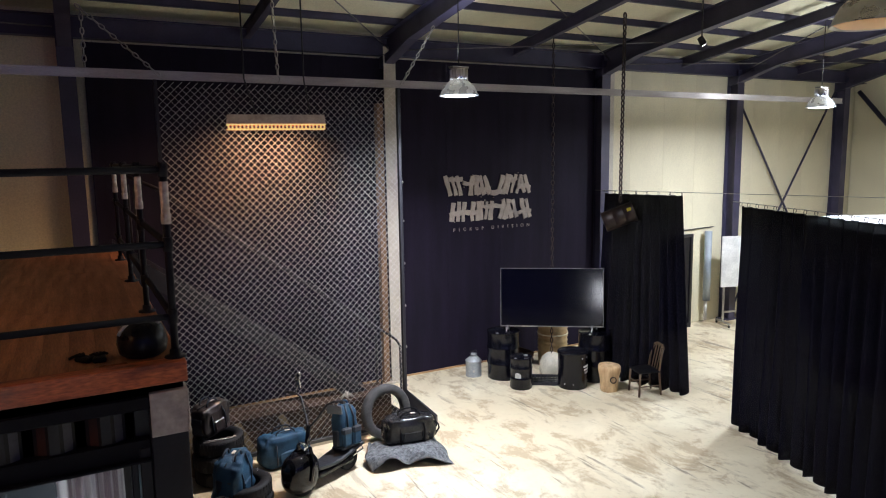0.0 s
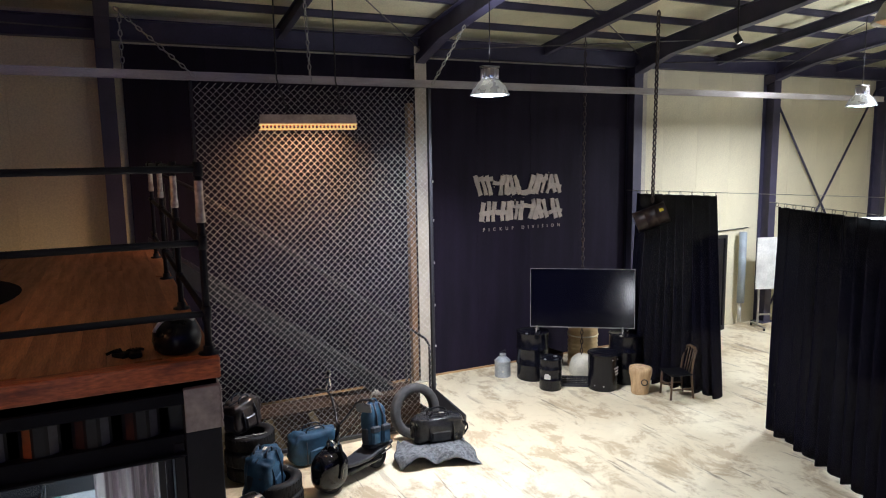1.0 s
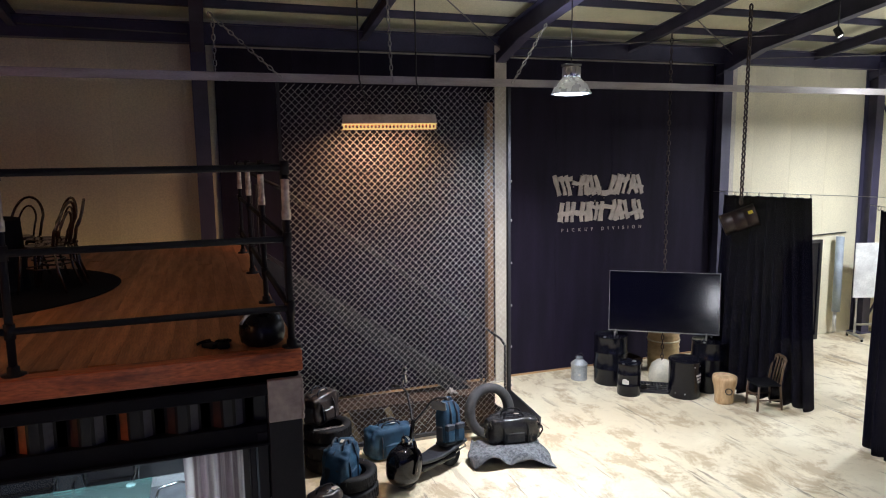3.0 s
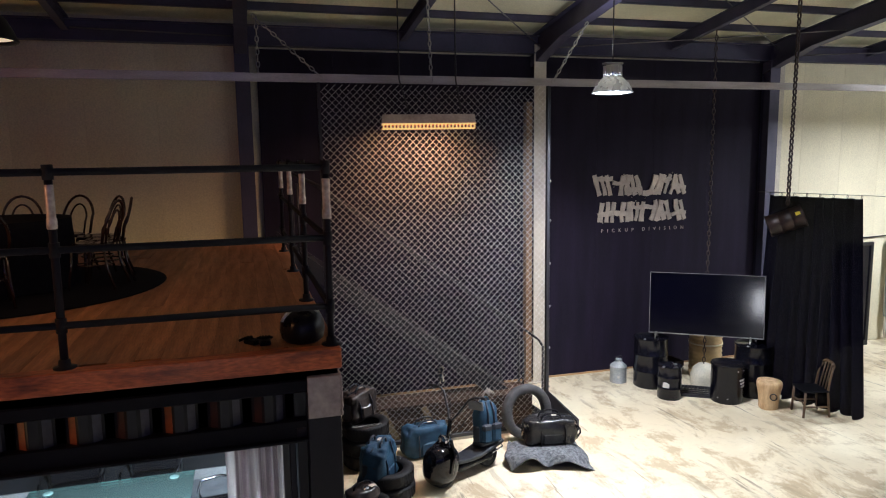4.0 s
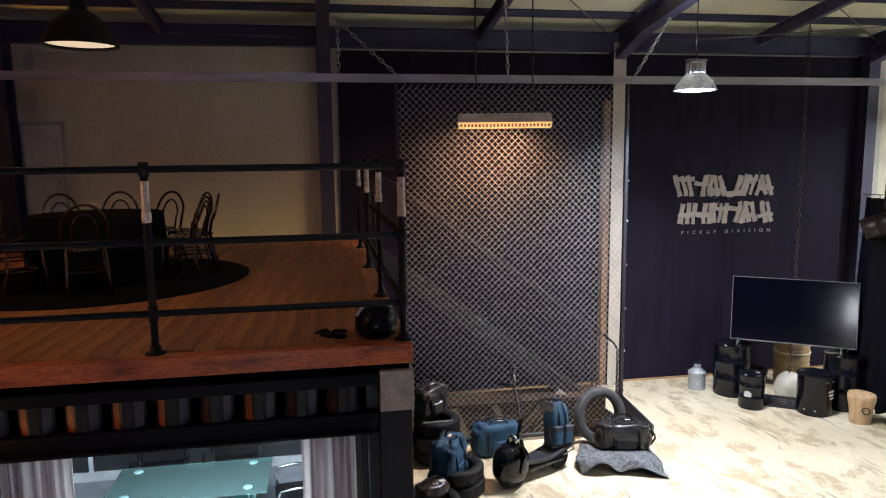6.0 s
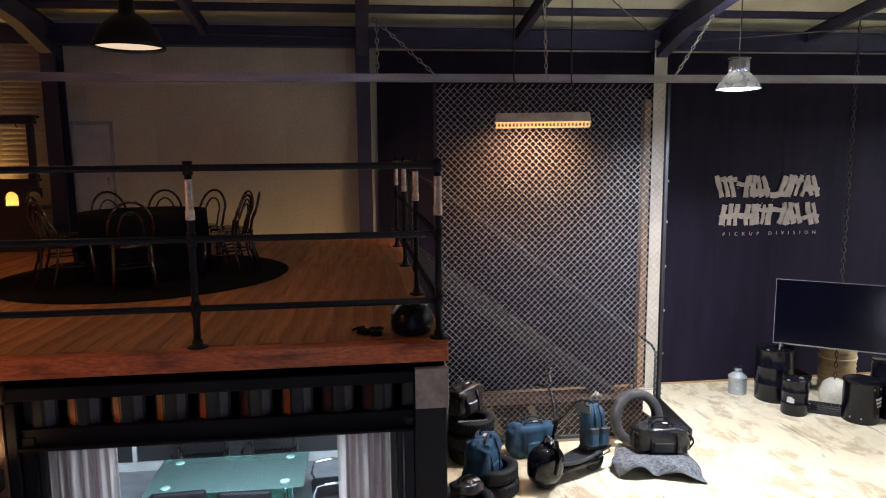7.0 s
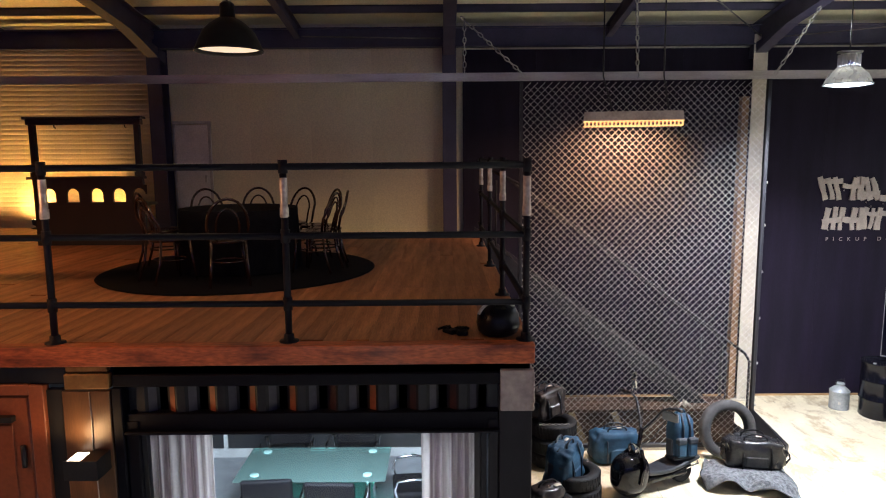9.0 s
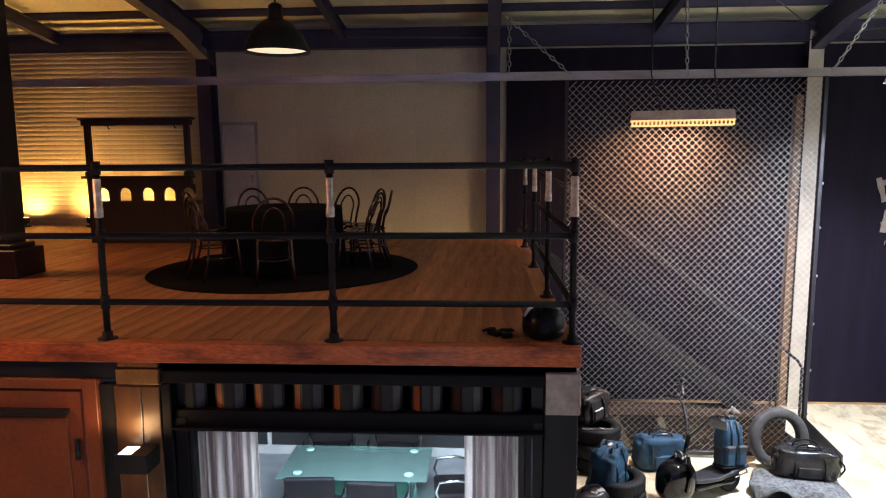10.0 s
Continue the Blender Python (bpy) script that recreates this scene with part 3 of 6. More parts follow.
for sx in (-1, 1):
    for sy in (-1, 1):
        bm = tubes(0.025, [(sx * 0.60, sy * 0.29, 0), (sx * 0.60, sy * 0.29, 0.71)], seg=12)
        part("leg", bm, M_CHROME, table)
        bm = bmesh.new()
        turned(bm, [(0, 0.725), (0.045, 0.726), (0.05, 0.732), (0.045, 0.738), (0, 0.738)], 20, pose(sx * 0.60, sy * 0.29, 0))
        part("mounting_disc", bm, M_DISC, table)


def office_chair(m):
    c = thing("office_chair", "black leather meeting chair with curved chrome arms", "chair", m, group="meeting chairs")
    bm = bmesh.new()
    soft_box(bm, -0.25, 0.25, -0.25, 0.25, 0.42, 0.50, 0.035, 3)
    part("seat", bm, M_LEATHER, c)
    bm = bmesh.new()
    soft_box(bm, -0.25, 0.25, -0.03, 0.03, 0, 0.46, 0.028, 3, m=pose(0, 0.25, 0.50, -8))
    for v in bm.verts:
        v.co.y -= 0.35 * v.co.x ** 2
    part("backrest", bm, M_LEATHER, c)
    for s in (-1, 1):
        part("armrest", tubes(0.015, [(s * 0.27, 0.24, 0.46), (s * 0.29, 0.20, 0.63), (s * 0.30, 0.0, 0.68), (s * 0.29, -0.20, 0.66), (s * 0.27, -0.24, 0.55), (s * 0.26, -0.20, 0.44)], seg=8), M_CHROME, c)
    part("column", tubes(0.03, [(0, 0, 0.06), (0, 0, 0.42)]), M_CHROME, c)
    for k in range(5):
        a = 2 * math.pi * k / 5
        part("foot", tubes(0.018, [(0, 0, 0.08), (0.28 * math.cos(a), 0.28 * math.sin(a), 0.03)]), M_CHROME, c)
    return c


first = office_chair(pose(-1.95, 7.92, 0.03, 0, 0, 4))
for x, y, r in ((-1.15, 7.93, -3), (-1.80, 6.57, 184), (-1.14, 6.50, 177), (-0.36, 7.12, -84)):
    copy_thing(first, pose(x, y, 0.03, 0, 0, r))

# ---- deck railing ----
M_PIPE = material("black_pipe", (0.005, 0.0045, 0.010), 0.55, 0.0, specular=0.25, second=(0.008, 0.007, 0.013), scale=9, bump=0.06)
M_SLEEVE = material("worn_zinc_sleeve", (0.86, 0.78, 0.72), 0.36, 0.45, second=(0.48, 0.38, 0.33), scale=18, bump=0.1)
RAILS = (3.220, 3.632, 4.045)
PY = FRONT + 0.10


def railing_post(parent, x, y):
    p = part("post", tubes(0.021, [(x, y, DECK), (x, y, 4.045)], seg=12), M_PIPE, parent)
    bm = bmesh.new()
    turned(bm, [(0.024, 3.745), (0.027, 3.75), (0.027, 3.80), (0.0235, 3.805), (0.0235, 3.975), (0.022, 3.98)], 16, pose(x, y, 0))
    part("sleeve", bm, M_SLEEVE, p, "bare zinc sleeve")
    bm = bmesh.new()
    turned(bm, [(0.06, DECK), (0.06, DECK + 0.012), (0.032, DECK + 0.016), (0.03, DECK + 0.05), (0.022, DECK + 0.055)], 16, pose(x, y, 0))
    part("foot_flange", bm, M_PIPE, p)
    for z in RAILS:
        part("fitting", tubes(0.028, [(x, y, z - 0.04), (x, y, z + 0.04)], seg=12), M_PIPE, p)
    return p


railing = thing("railing", "black iron pipe railing with zinc sleeves on its posts", "railing")
for x in (0.465, -0.98, -2.41, -3.85, -5.3, -6.75, -8.2):
    railing_post(railing, x, PY)
for y in (5.42, 6.90, 8.45):
    railing_post(railing, 0.44, y)
for z in RAILS:
    part("rail", tubes(0.020, [(-10.0, PY, z), (0.465, PY, z)], seg=12), M_PIPE, railing)
    part("rail", tubes(0.020, [(0.465, PY, z), (0.44, 9.0, z)], seg=12), M_PIPE, railing)

# ---- stair behind the mesh ----
stair = thing("staircase", "dark steel staircase leading up to the mezzanine", "staircase")
M_STAIR = material("stair_steel", (0.014, 0.014, 0.020), 0.5, 0.1, second=(0.022, 0.022, 0.029), scale=6, bump=0.1)
for y in (9.42, 10.38):
    bm = bmesh.new()
    v = [bm.verts.new(c) for c in ((0.45, y, 2.75), (0.45, y, 3.02), (4.48, y, 0.0), (4.12, y, 0.0), (0.45, y + 0.05, 2.75), (0.45, y + 0.05, 3.02), (4.48, y + 0.05, 0.0), (4.12, y + 0.05, 0.0))]
    for q in ((0, 1, 2, 3), (7, 6, 5, 4), (0, 4, 5, 1), (1, 5, 6, 2), (2, 6, 7, 3), (3, 7, 4, 0)):
        bm.faces.new([v[k] for k in q])
    part("stringer", bm, M_STAIR, stair)
    part("handrail", tubes(0.02, [(0.45, y, 4.0), (1.0, y, 3.72), (4.25, y, 1.28), (4.32, y, 1.16), (4.32, y, 0.3)], seg=10), M_STAIR, stair)
    for k in range(2):
        x = 0.7 + k * 3.3
        z = 3.0 - (x - 0.45) * 0.749
        part("baluster", tubes(0.014, [(x, y + 0.02, z - 0.05), (x, y + 0.02, z + 0.95)], seg=8), M_STAIR, stair)
for k in range(16):
    x, z = 0.60 + k * 0.235, 2.98 - (k + 1) * 0.176
    part("tread", boxes((x - 0.13, x + 0.13, 9.47, 10.38, z - 0.03, z), r=0.004), M_STAIR, stair)

# ---- things on the deck ----
M_RUG = material("black_rug", (0.004, 0.004, 0.007), 0.95, specular=0.08, second=(0.007, 0.007, 0.010), scale=20, bump=0.3, bump_scale=150)
TX, TY = -2.07, 6.80
bm = bmesh.new()
turned(bm, [(0, DECK), (1.325, DECK), (1.335, DECK + 0.006), (1.315, DECK + 0.014), (0, DECK + 0.015)], 64, pose(TX, TY, 0))
tagged(part("round_rug", bm, M_RUG), "round black rug under the dining table", "rug")
dining = thing("dining_table", "round dining table under a floor-length black cloth", "table", pose(TX, TY, DECK + 0.015))
bm = bmesh.new()
turned(bm, [(0, 0.57), (0.54, 0.57), (0.56, 0.585), (0.54, 0.60), (0, 0.60)], 48)
part("tabletop", bm, M_BLACK, dining)
part("pedestal", tubes(0.06, [(0, 0, 0), (0, 0, 0.57)], seg=12), M_BLACK, dining)
bm = bmesh.new()
rings = []
for k in range(7):
    w = k / 6
    ring = []
    for i in range(96):
        a = 2 * math.pi * i / 96
        r = 0.572 + 0.02 * w + 0.02 * w * math.sin(14 * a + 1.2 * math.sin(3 * a))
        ring.append(bm.verts.new((r * math.cos(a), r * math.sin(a), 0.612 - 0.60 * w)))
    rings.append(ring)
for a, b in zip(rings, rings[1:]):
    for i in range(96):
        bm.faces.new((a[i], a[(i + 1) % 96], b[(i + 1) % 96], b[i])).smooth = True
bm.faces.new(rings[0])
tagged(part("tablecloth", bm, M_RUG, m=pose(TX, TY, DECK + 0.015)), "black tablecloth hanging to the floor", "tablecloth")

M_BENT = material("dark_bentwood", (0.034, 0.013, 0.009), 0.22, second=(0.03, 0.012, 0.006), scale=6, bump=0.05, coat=0.4)


def bentwood_chair(m):
    c = thing("bentwood_chair", "dark varnished bentwood cafe chair with a hooped back", "chair", m, group="chairs round the dining table")
    bm = bmesh.new()
    turned(bm, [(0, 0.435), (0.19, 0.435), (0.205, 0.445), (0.205, 0.46), (0.19, 0.472), (0.15, 0.465), (0, 0.462)], 28)
    part("seat", bm, M_BENT, c)

    def hoop(half, top, base, lean):
        pts = [(-half * 0.92, 0.17, 0.46)]
        for i in range(13):
            a = math.pi * i / 12
            pts.append((-half * math.cos(a), 0.20 + lean * math.sin(a) ** 0.6, base + (top - base) * math.sin(a)))
        pts.append((half * 0.92, 0.17, 0.46))
        return pts
    part("back_hoop", tubes(0.015, hoop(0.205, 0.90, 0.62, 0.09), seg=8), M_BENT, c)
    part("inner_hoop", tubes(0.011, hoop(0.115, 0.80, 0.60, 0.07), seg=8), M_BENT, c)
    for x, y in ((-0.15, -0.15), (0.15, -0.15)):
        part("leg", front_leg(x, y), M_BENT, c)
    for x in (-0.17, 0.17):
        part("leg", tubes(0.014, [(x, 0.17, 0.46), (x * 1.05, 0.20, 0.22), (x * 1.15, 0.27, 0)], seg=8), M_BENT, c)
    ring = [(0.165 * math.cos(a), 0.165 * math.sin(a), 0.24) for a in (2 * math.pi * i / 20 for i in range(20))]
    bm = bmesh.new()
    tube(bm, ring, 0.009, 6, closed=True)
    part("stretcher", bm, M_BENT, c)
    return c


def front_leg(x, y):
    bm = bmesh.new()
    tube(bm, [(x, y, 0.44), (x * 1.12, y * 1.12, 0.22), (x * 1.28, y * 1.28, 0)], [0.017, 0.015, 0.011], 8)
    return bm


chair0 = None
random.seed(11)
for a in (-14, 8, 30, 62, 93, 128, 178, 238, 279):
    r = 0.80 + random.uniform(-0.03, 0.04)
    b = radians(a)
    m = pose(TX + r * math.cos(b), TY + r * math.sin(b), DECK + 0.015, 0, 0, a - 90 + random.uniform(-12, 12))
    if chair0 is None:
        chair0 = bentwood_chair(m)
        chair0.scale = (0.845, 0.845, 0.845)
    else:
        copy_thing(chair0, m)

# dark bar with arched openings and a gantry over it
bar = thing("bar_counter", "dark wooden bar with arched openings and a gantry above", "bar", pose(-4.60, 8.85, DECK))
M_DARKWOOD = material("dark_bar_wood", (0.010, 0.007, 0.008), 0.5, second=(0.016, 0.010, 0.010), scale=3, bump=0.15, stretch=(3, 3, 0.6))
bm = boxes((-0.72, 0.70, -0.02, 0.03, 0, 0.56), (-0.72, 0.70, -0.03, 0.03, 0.78, 0.86))
xs = [-0.52, -0.22, 0.09, 0.38, 0.64]
prev = -0.72
for x in xs:
    box(bm, prev, x - 0.085, -0.02, 0.03, 0.56, 0.78)
    prev = x + 0.085
    for k in range(8):  # the arch over each opening
        a0, a1 = math.pi * k / 8, math.pi * (k + 1) / 8
        p0, p1 = (x + 0.085 * math.cos(a0), 0.66 + 0.08 * math.sin(a0)), (x + 0.085 * math.cos(a1), 0.66 + 0.08 * math.sin(a1))
        v = [bm.verts.new(c) for c in ((p0[0], -0.02, p0[1]), (p0[0], -0.02, 0.78), (p1[0], -0.02, 0.78), (p1[0], -0.02, p1[1]), (p0[0], 0.03, p0[1]), (p0[0], 0.03, 0.78), (p1[0], 0.03, 0.78), (p1[0], 0.03, p1[1]))]
        for q in ((0, 1, 2, 3), (7, 6, 5, 4), (0, 3, 7, 4)):
            bm.faces.new([v[i] for i in q])
part("front", bm, M_DARKWOOD, bar)
part("worktop", boxes((-0.76, 0.74, -0.10, 0.02, 0.86, 0.895), (-0.70, 0.68, 0.03, 0.45, 0.50, 0.54), r=0.006), M_DARKWOOD, bar)
for x in (-0.68, 0.66):
    part("gantry_post", boxes((x - 0.035, x + 0.035, -0.035, 0.035, 0.89, 1.55), (x - 0.05, x + 0.05, -0.05, 0.05, 0.89, 0.95), r=0.006), M_DARKWOOD, bar)
part("gantry_beam", boxes((-0.74, 0.72, -0.05, 0.05, 1.55, 1.62), (-0.77, 0.75, -0.07, 0.07, 1.62, 1.65), r=0.005), M_DARKWOOD, bar)
for x in (-0.4, 0.5):
    part("hook", tubes(0.008, [(x, 0, 1.55), (x, 0, 1.52), (x + 0.02, 0, 1.51)]), M_BLACK, bar)

# heavy dark post with a boxed foot
post = thing("timber_post", "heavy black timber post on a boxed foot", "post", pose(-4.73, 6.35, DECK))
part("shaft", boxes((-0.14, 0.14, -0.14, 0.14, 0.30, 3.15), r=0.012), M_DARKWOOD, post)
part("foot_box", boxes((-0.26, 0.26, -0.22, 0.22, 0, 0.27), (-0.20, 0.20, -0.18, 0.18, 0.27, 0.32), r=0.01), M_DARKWOOD, post)

# roller shutter in the last bay
shutter = setting("roller_shutter", boxes((-10.15, -4.66, 11.29, 11.34, 0, 5.8)), M_SHUTTER, "cream roller shutter of horizontal slats", "shutter")
slat = None
for k in range(40):
    z = 2.7 + k * 0.078
    if slat is None:
        bm = bmesh.new()
        prof = [(0.0, 0.0), (-0.0018, 0.003), (-0.0022, 0.036), (-0.0018, 0.073), (0.0, 0.0768)]
        for x0, x1 in ((-10.12, -4.68),):
            a = [bm.verts.new((x0, y, zz)) for y, zz in prof]
            b = [bm.verts.new((x1, y, zz)) for y, zz in prof]
            for i in range(4):
                bm.faces.new((a[i], b[i], b[i + 1], a[i + 1])).smooth = True
            bm.faces.new(a)
            bm.faces.new(b)
        o = part("slat", bm, M_SHUTTER, shutter, m=pose(0, 11.288, z))
        slat = o.data
    else:
        shared("slat", slat, shutter, pose(0, 11.288, z))

# white door in the back wall
d = thing("wall_door", "plain grey-white door set in the back wall", "door", pose(-4.12, 11.30, 2.70))
part("leaf", boxes((-0.27, 0.26, -0.03, -0.005, 0.0, 1.93), r=0.006), material("grey_white_paint", (0.80, 0.77, 0.74), 0.45, scale=2), d)
part("door_frame", boxes((0.262, 0.31, -0.035, 0.0, 0, 1.97), (-0.31, -0.272, -0.035, 0.0, 0, 1.97), (-0.31, 0.31, -0.04, 0.0, 1.94, 1.99), r=0.005), material("grey_frame_paint", (0.52, 0.50, 0.48), 0.5, scale=3), d)
part("latch", boxes((0.19, 0.23, -0.06, -0.03, 1.0, 1.12), r=0.005), M_GALV, d)

for x in (-5.45, -6.60, -7.75):
    u = thing("floor_uplight", "small black uplight standing on the deck", "floor lamp", pose(x, 11.0, DECK), group="uplights")
    bm = bmesh.new()
    turned(bm, [(0, 0), (0.09, 0), (0.09, 0.02), (0.03, 0.03), (0.03, 0.05), (0.07, 0.07), (0.08, 0.15), (0.07, 0.16)], 20)
    part("body", bm, M_BLACK, u)
    bm = bmesh.new()
    turned(bm, [(0, 0.15), (0.065, 0.155)], 20)
    part("lens", bm, glow("uplight_glow", (1.0, 0.7, 0.3), 12.0), u)

# helmet and a small potted stub by the corner post
helmet = thing("helmet", "glossy black motorcycle helmet with a pale trim edge", "helmet", pose(0.31, 4.23, DECK) @ Matrix.Scale(1.02, 4))
M_GLOSS = material("gloss_black", (0.005, 0.005, 0.007), 0.14, specular=0.35, second=(0.008, 0.008, 0.010), scale=3, fine=0.02, coat=0.15)
bm = bmesh.new()
prof = [(0.10, 0.0), (0.125, 0.02), (0.135, 0.07), (0.13, 0.12), (0.105, 0.17), (0.06, 0.20), (0.0, 0.212)]
turned(bm, prof, 28)
bmesh.ops.scale(bm, vec=(1.0, 1.15, 1), verts=bm.verts)
part("shell", bm, material("helmet_black", (0.005, 0.005, 0.008), 0.3, specular=0.25, second=(0.007, 0.007, 0.010), scale=5), helmet)
part("trim", tubes(0.010, [(0.142 * math.cos(a), -0.07, 0.06 + 0.162 * math.sin(a)) for a in (math.pi * (0.28 + 0.56 * i / 12) for i in range(13))], seg=6), material("pale_trim", (0.85, 0.82, 0.76), 0.3, 0.3), helmet, "pale trim band")
stub = thing("glove_pair", "pair of dark crumpled gloves on the deck", "gloves", pose(0.08, 4.20, DECK))
for k, (x, y, r) in enumerate(((0, 0, 0), (-0.07, 0.03, 40))):
    bm = bmesh.new()
    soft_box(bm, -0.035, 0.035, -0.05, 0.05, 0, 0.03, 0.012, 2, m=pose(x, y, 0, 0, 0, r))
    for i in range(4):
        a = radians(60 + 20 * i + r)
        tube(bm, [(x, y, 0.02), (x + 0.05 * math.cos(a), y + 0.05 * math.sin(a), 0.035), (x + 0.085 * math.cos(a), y + 0.085 * math.sin(a), 0.02)], 0.009, 6)
    part("glove", bm, M_LEATHER, stub)


# ---- chain-link screen ----
screen = thing("chain_link_screen", "tall chain-link wire screen in a black steel frame", "screen")
MX0, MX1, MZ0, MZ1, MY = 1.02, 4.20, 0.10, 5.05, 9.08
CELL = 0.093
bm = bmesh.new()
n = int((MZ1 - MZ0 - 0.06) / (CELL / 2))
pts = []
for k in range(n + 1):
    s = 1 if k % 2 else -1
    pts.append((s * (CELL / 4 + 0.002), s * 0.003, MZ0 + 0.03 + k * CELL / 2))
tube(bm, pts, 0.0038, 5, caps=False)
wire = None
for i in range(int((MX1 - MX0) / (CELL / 2)) + 1):
    x = MX0 + 0.03 + i * CELL / 2
    if x > MX1 - 0.01:
        break
    m = pose(x, MY, (i % 2) * CELL / 2 - CELL / 4)
    if wire is None:
        o = part("wire", bm, M_WIRE, screen, m=m)
        wire = o.data
    else:
        shared("wire", wire, screen, m)
M_FRAMEBLACK = material("frame_black", (0.014, 0.014, 0.018), 0.45, second=(0.02, 0.02, 0.024), scale=6, bump=0.06)
side = part("side_bar", boxes((MX1, MX1 + 0.05, MY - 0.03, MY + 0.03, 0, 5.06), r=0.005), M_FRAMEBLACK, screen)
for z in (0.65, 1.25, 1.88, 2.52, 3.15, 3.72):
    bm = bmesh.new()
    turned(bm, [(0, 0), (0.018, 0.0), (0.018, 0.012), (0.008, 0.02), (0, 0.02)], 8, pose(MX1 + 0.05, MY - 0.02, z, 0, 90, 0))
    part("bolt", bm, M_GALV, side)
part("side_bar", boxes((MX0 - 0.04, MX0, MY - 0.02, MY + 0.02, 0, 5.06), r=0.005), M_FRAMEBLACK, screen)
part("bottom_bar", boxes((MX0, MX1, MY - 0.03, MY + 0.03, 0.045, 0.10), r=0.005), M_FRAMEBLACK, screen)
bm = bmesh.new()
v = [bm.verts.new(c) for c in ((MX1 + 0.01, MY - 0.03, 0.62), (MX1 + 0.01, MY - 0.03, 0), (MX1 + 0.40, MY - 0.28, 0), (MX1 + 0.40, MY - 0.28, 0.16),
                               (MX1 + 0.01, MY + 0.05, 0.62), (MX1 + 0.01, MY + 0.05, 0), (MX1 + 0.46, MY - 0.22, 0), (MX1 + 0.46, MY - 0.22, 0.16))]
for q in ((0, 1, 2, 3), (7, 6, 5, 4), (0, 3, 7, 4), (2, 6, 7, 3), (1, 5, 6, 2), (0, 4, 5, 1)):
    bm.faces.new([v[k] for k in q])
part("foot_brace", bm, M_FRAMEBLACK, screen, "black angled foot")
part("sill", boxes((MX0, MX1, MY - 0.015, MY + 0.12, 0.0, 0.044)), material("pale_sill", (0.5, 0.46, 0.38), 0.6), screen)

# low timber plinth behind the screen
M_OLDWOOD = material("old_timber", (0.080, 0.042, 0.022), 0.65, second=(0.045, 0.024, 0.013), scale=3, bump=0.4, bump_scale=30, stretch=(0.8, 4, 4), per_piece=0.25, fine=0.25)
plinth = thing("timber_plinth", "low plinth of old brown planks behind the screen", "plinth", pose(1.55, 9.20, 0))
for k in range(3):
    part("plank", boxes((0.0, 2.50, 0.0, 0.04, 0.02 + k * 0.165, 0.175 + k * 0.165), r=0.005), M_OLDWOOD, plinth)
    part("plank", boxes((-0.02, 2.52, -0.01 + k * 0.17, 0.155 + k * 0.17, 0.515, 0.55), r=0.005), M_OLDWOOD, plinth)
part("plank", boxes((2.46, 2.50, 0.042, 0.50, 0.02, 0.51), r=0.005), M_OLDWOOD, plinth)
M_PALETIMBER = material("pale_timber", (0.36, 0.27, 0.15), 0.6, bump=0.2)
for x in (0.22, 0.82, 1.72):
    bm = bmesh.new()
    soft_box(bm, -0.045, 0.045, -0.03, 0.0, 0.02, 0.56, 0.004, 1, m=pose(x + 0.2, 0, 0, 0, -24, 0))
    part("strut", bm, M_PALETIMBER, plinth, "paler leaning strut")
rag = bmesh.new()
for k in range(7):
    a = 2 * math.pi * k / 7
    tube(rag, [(0, 0, 0.01), (0.05 * math.cos(a), 0.03 * math.sin(a), 0.05 + 0.02 * (k % 3)), (0.10 * math.cos(a), 0.05 * math.sin(a), 0.012)], [0.012, 0.016, 0.006], 6)
tagged(part("crumpled_rag", rag, material("white_rag", (0.72, 0.70, 0.64), 0.8), m=pose(3.37, 9.28, 0.548)), "small crumpled white rag on the plank plinth", "rag")


# ---- chains ----
def chain_mesh(length, link=0.06, r=0.006, width=0.036):
    bm = bmesh.new()
    step = link - 2.4 * r
    n = max(2, int(length / step))
    for k in range(n):
        z = -(k + 0.5) * length / n
        loop = []
        for i in range(12):
            a = 2 * math.pi * i / 12
            u, w = (width / 2 - r) * math.cos(a), (link / 2 - r) * math.sin(a)
            loop.append((u, 0, z + w) if k % 2 else (0, u, z + w))
        tube(bm, loop, r, 5, closed=True)
    return bm


def chain(a, b, label, **size):
    a, b = Vector(a), Vector(b)
    m = Matrix.Translation(a) @ (a - b).to_track_quat("Z", "Y").to_matrix().to_4x4()
    return tagged(part("chain", chain_mesh((b - a).length, **size), size_mat, m=m), label, "chain")


size_mat = M_GALV
for a, b in (((0.21, 9.08, 5.87), (1.06, 9.05, 5.10)), ((2.46, 9.08, 6.40), (2.50, 9.05, 5.08)), ((4.83, 9.08, 5.96), (4.27, 9.05, 5.10)), ((0.26, 9.12, 5.85), (0.26, 9.12, 5.16))):
    chain(a, b, "galvanised link chain holding the hanging rail", link=0.095, r=0.0085, width=0.056)
size_mat = M_CHAIN
chain((7.76, 10.07, 6.30), (7.70, 10.00, 0.06), "long dark link chain hanging to the floor", link=0.11, r=0.010, width=0.064)
chain((8.36, 8.92, 6.40), (8.33, 8.92, 3.24), "heavy rusty link chain holding a small drum", link=0.13, r=0.015, width=0.085)
for x in (2.04, 2.82):
    tagged(part("cord", tubes(0.010, [(x, 9.0, 6.38), (x, 8.98, 5.1), (x * 0.9 + 0.232, 8.6, 4.66)], seg=6), M_BLACK), "black cord carrying the heater", "cord")


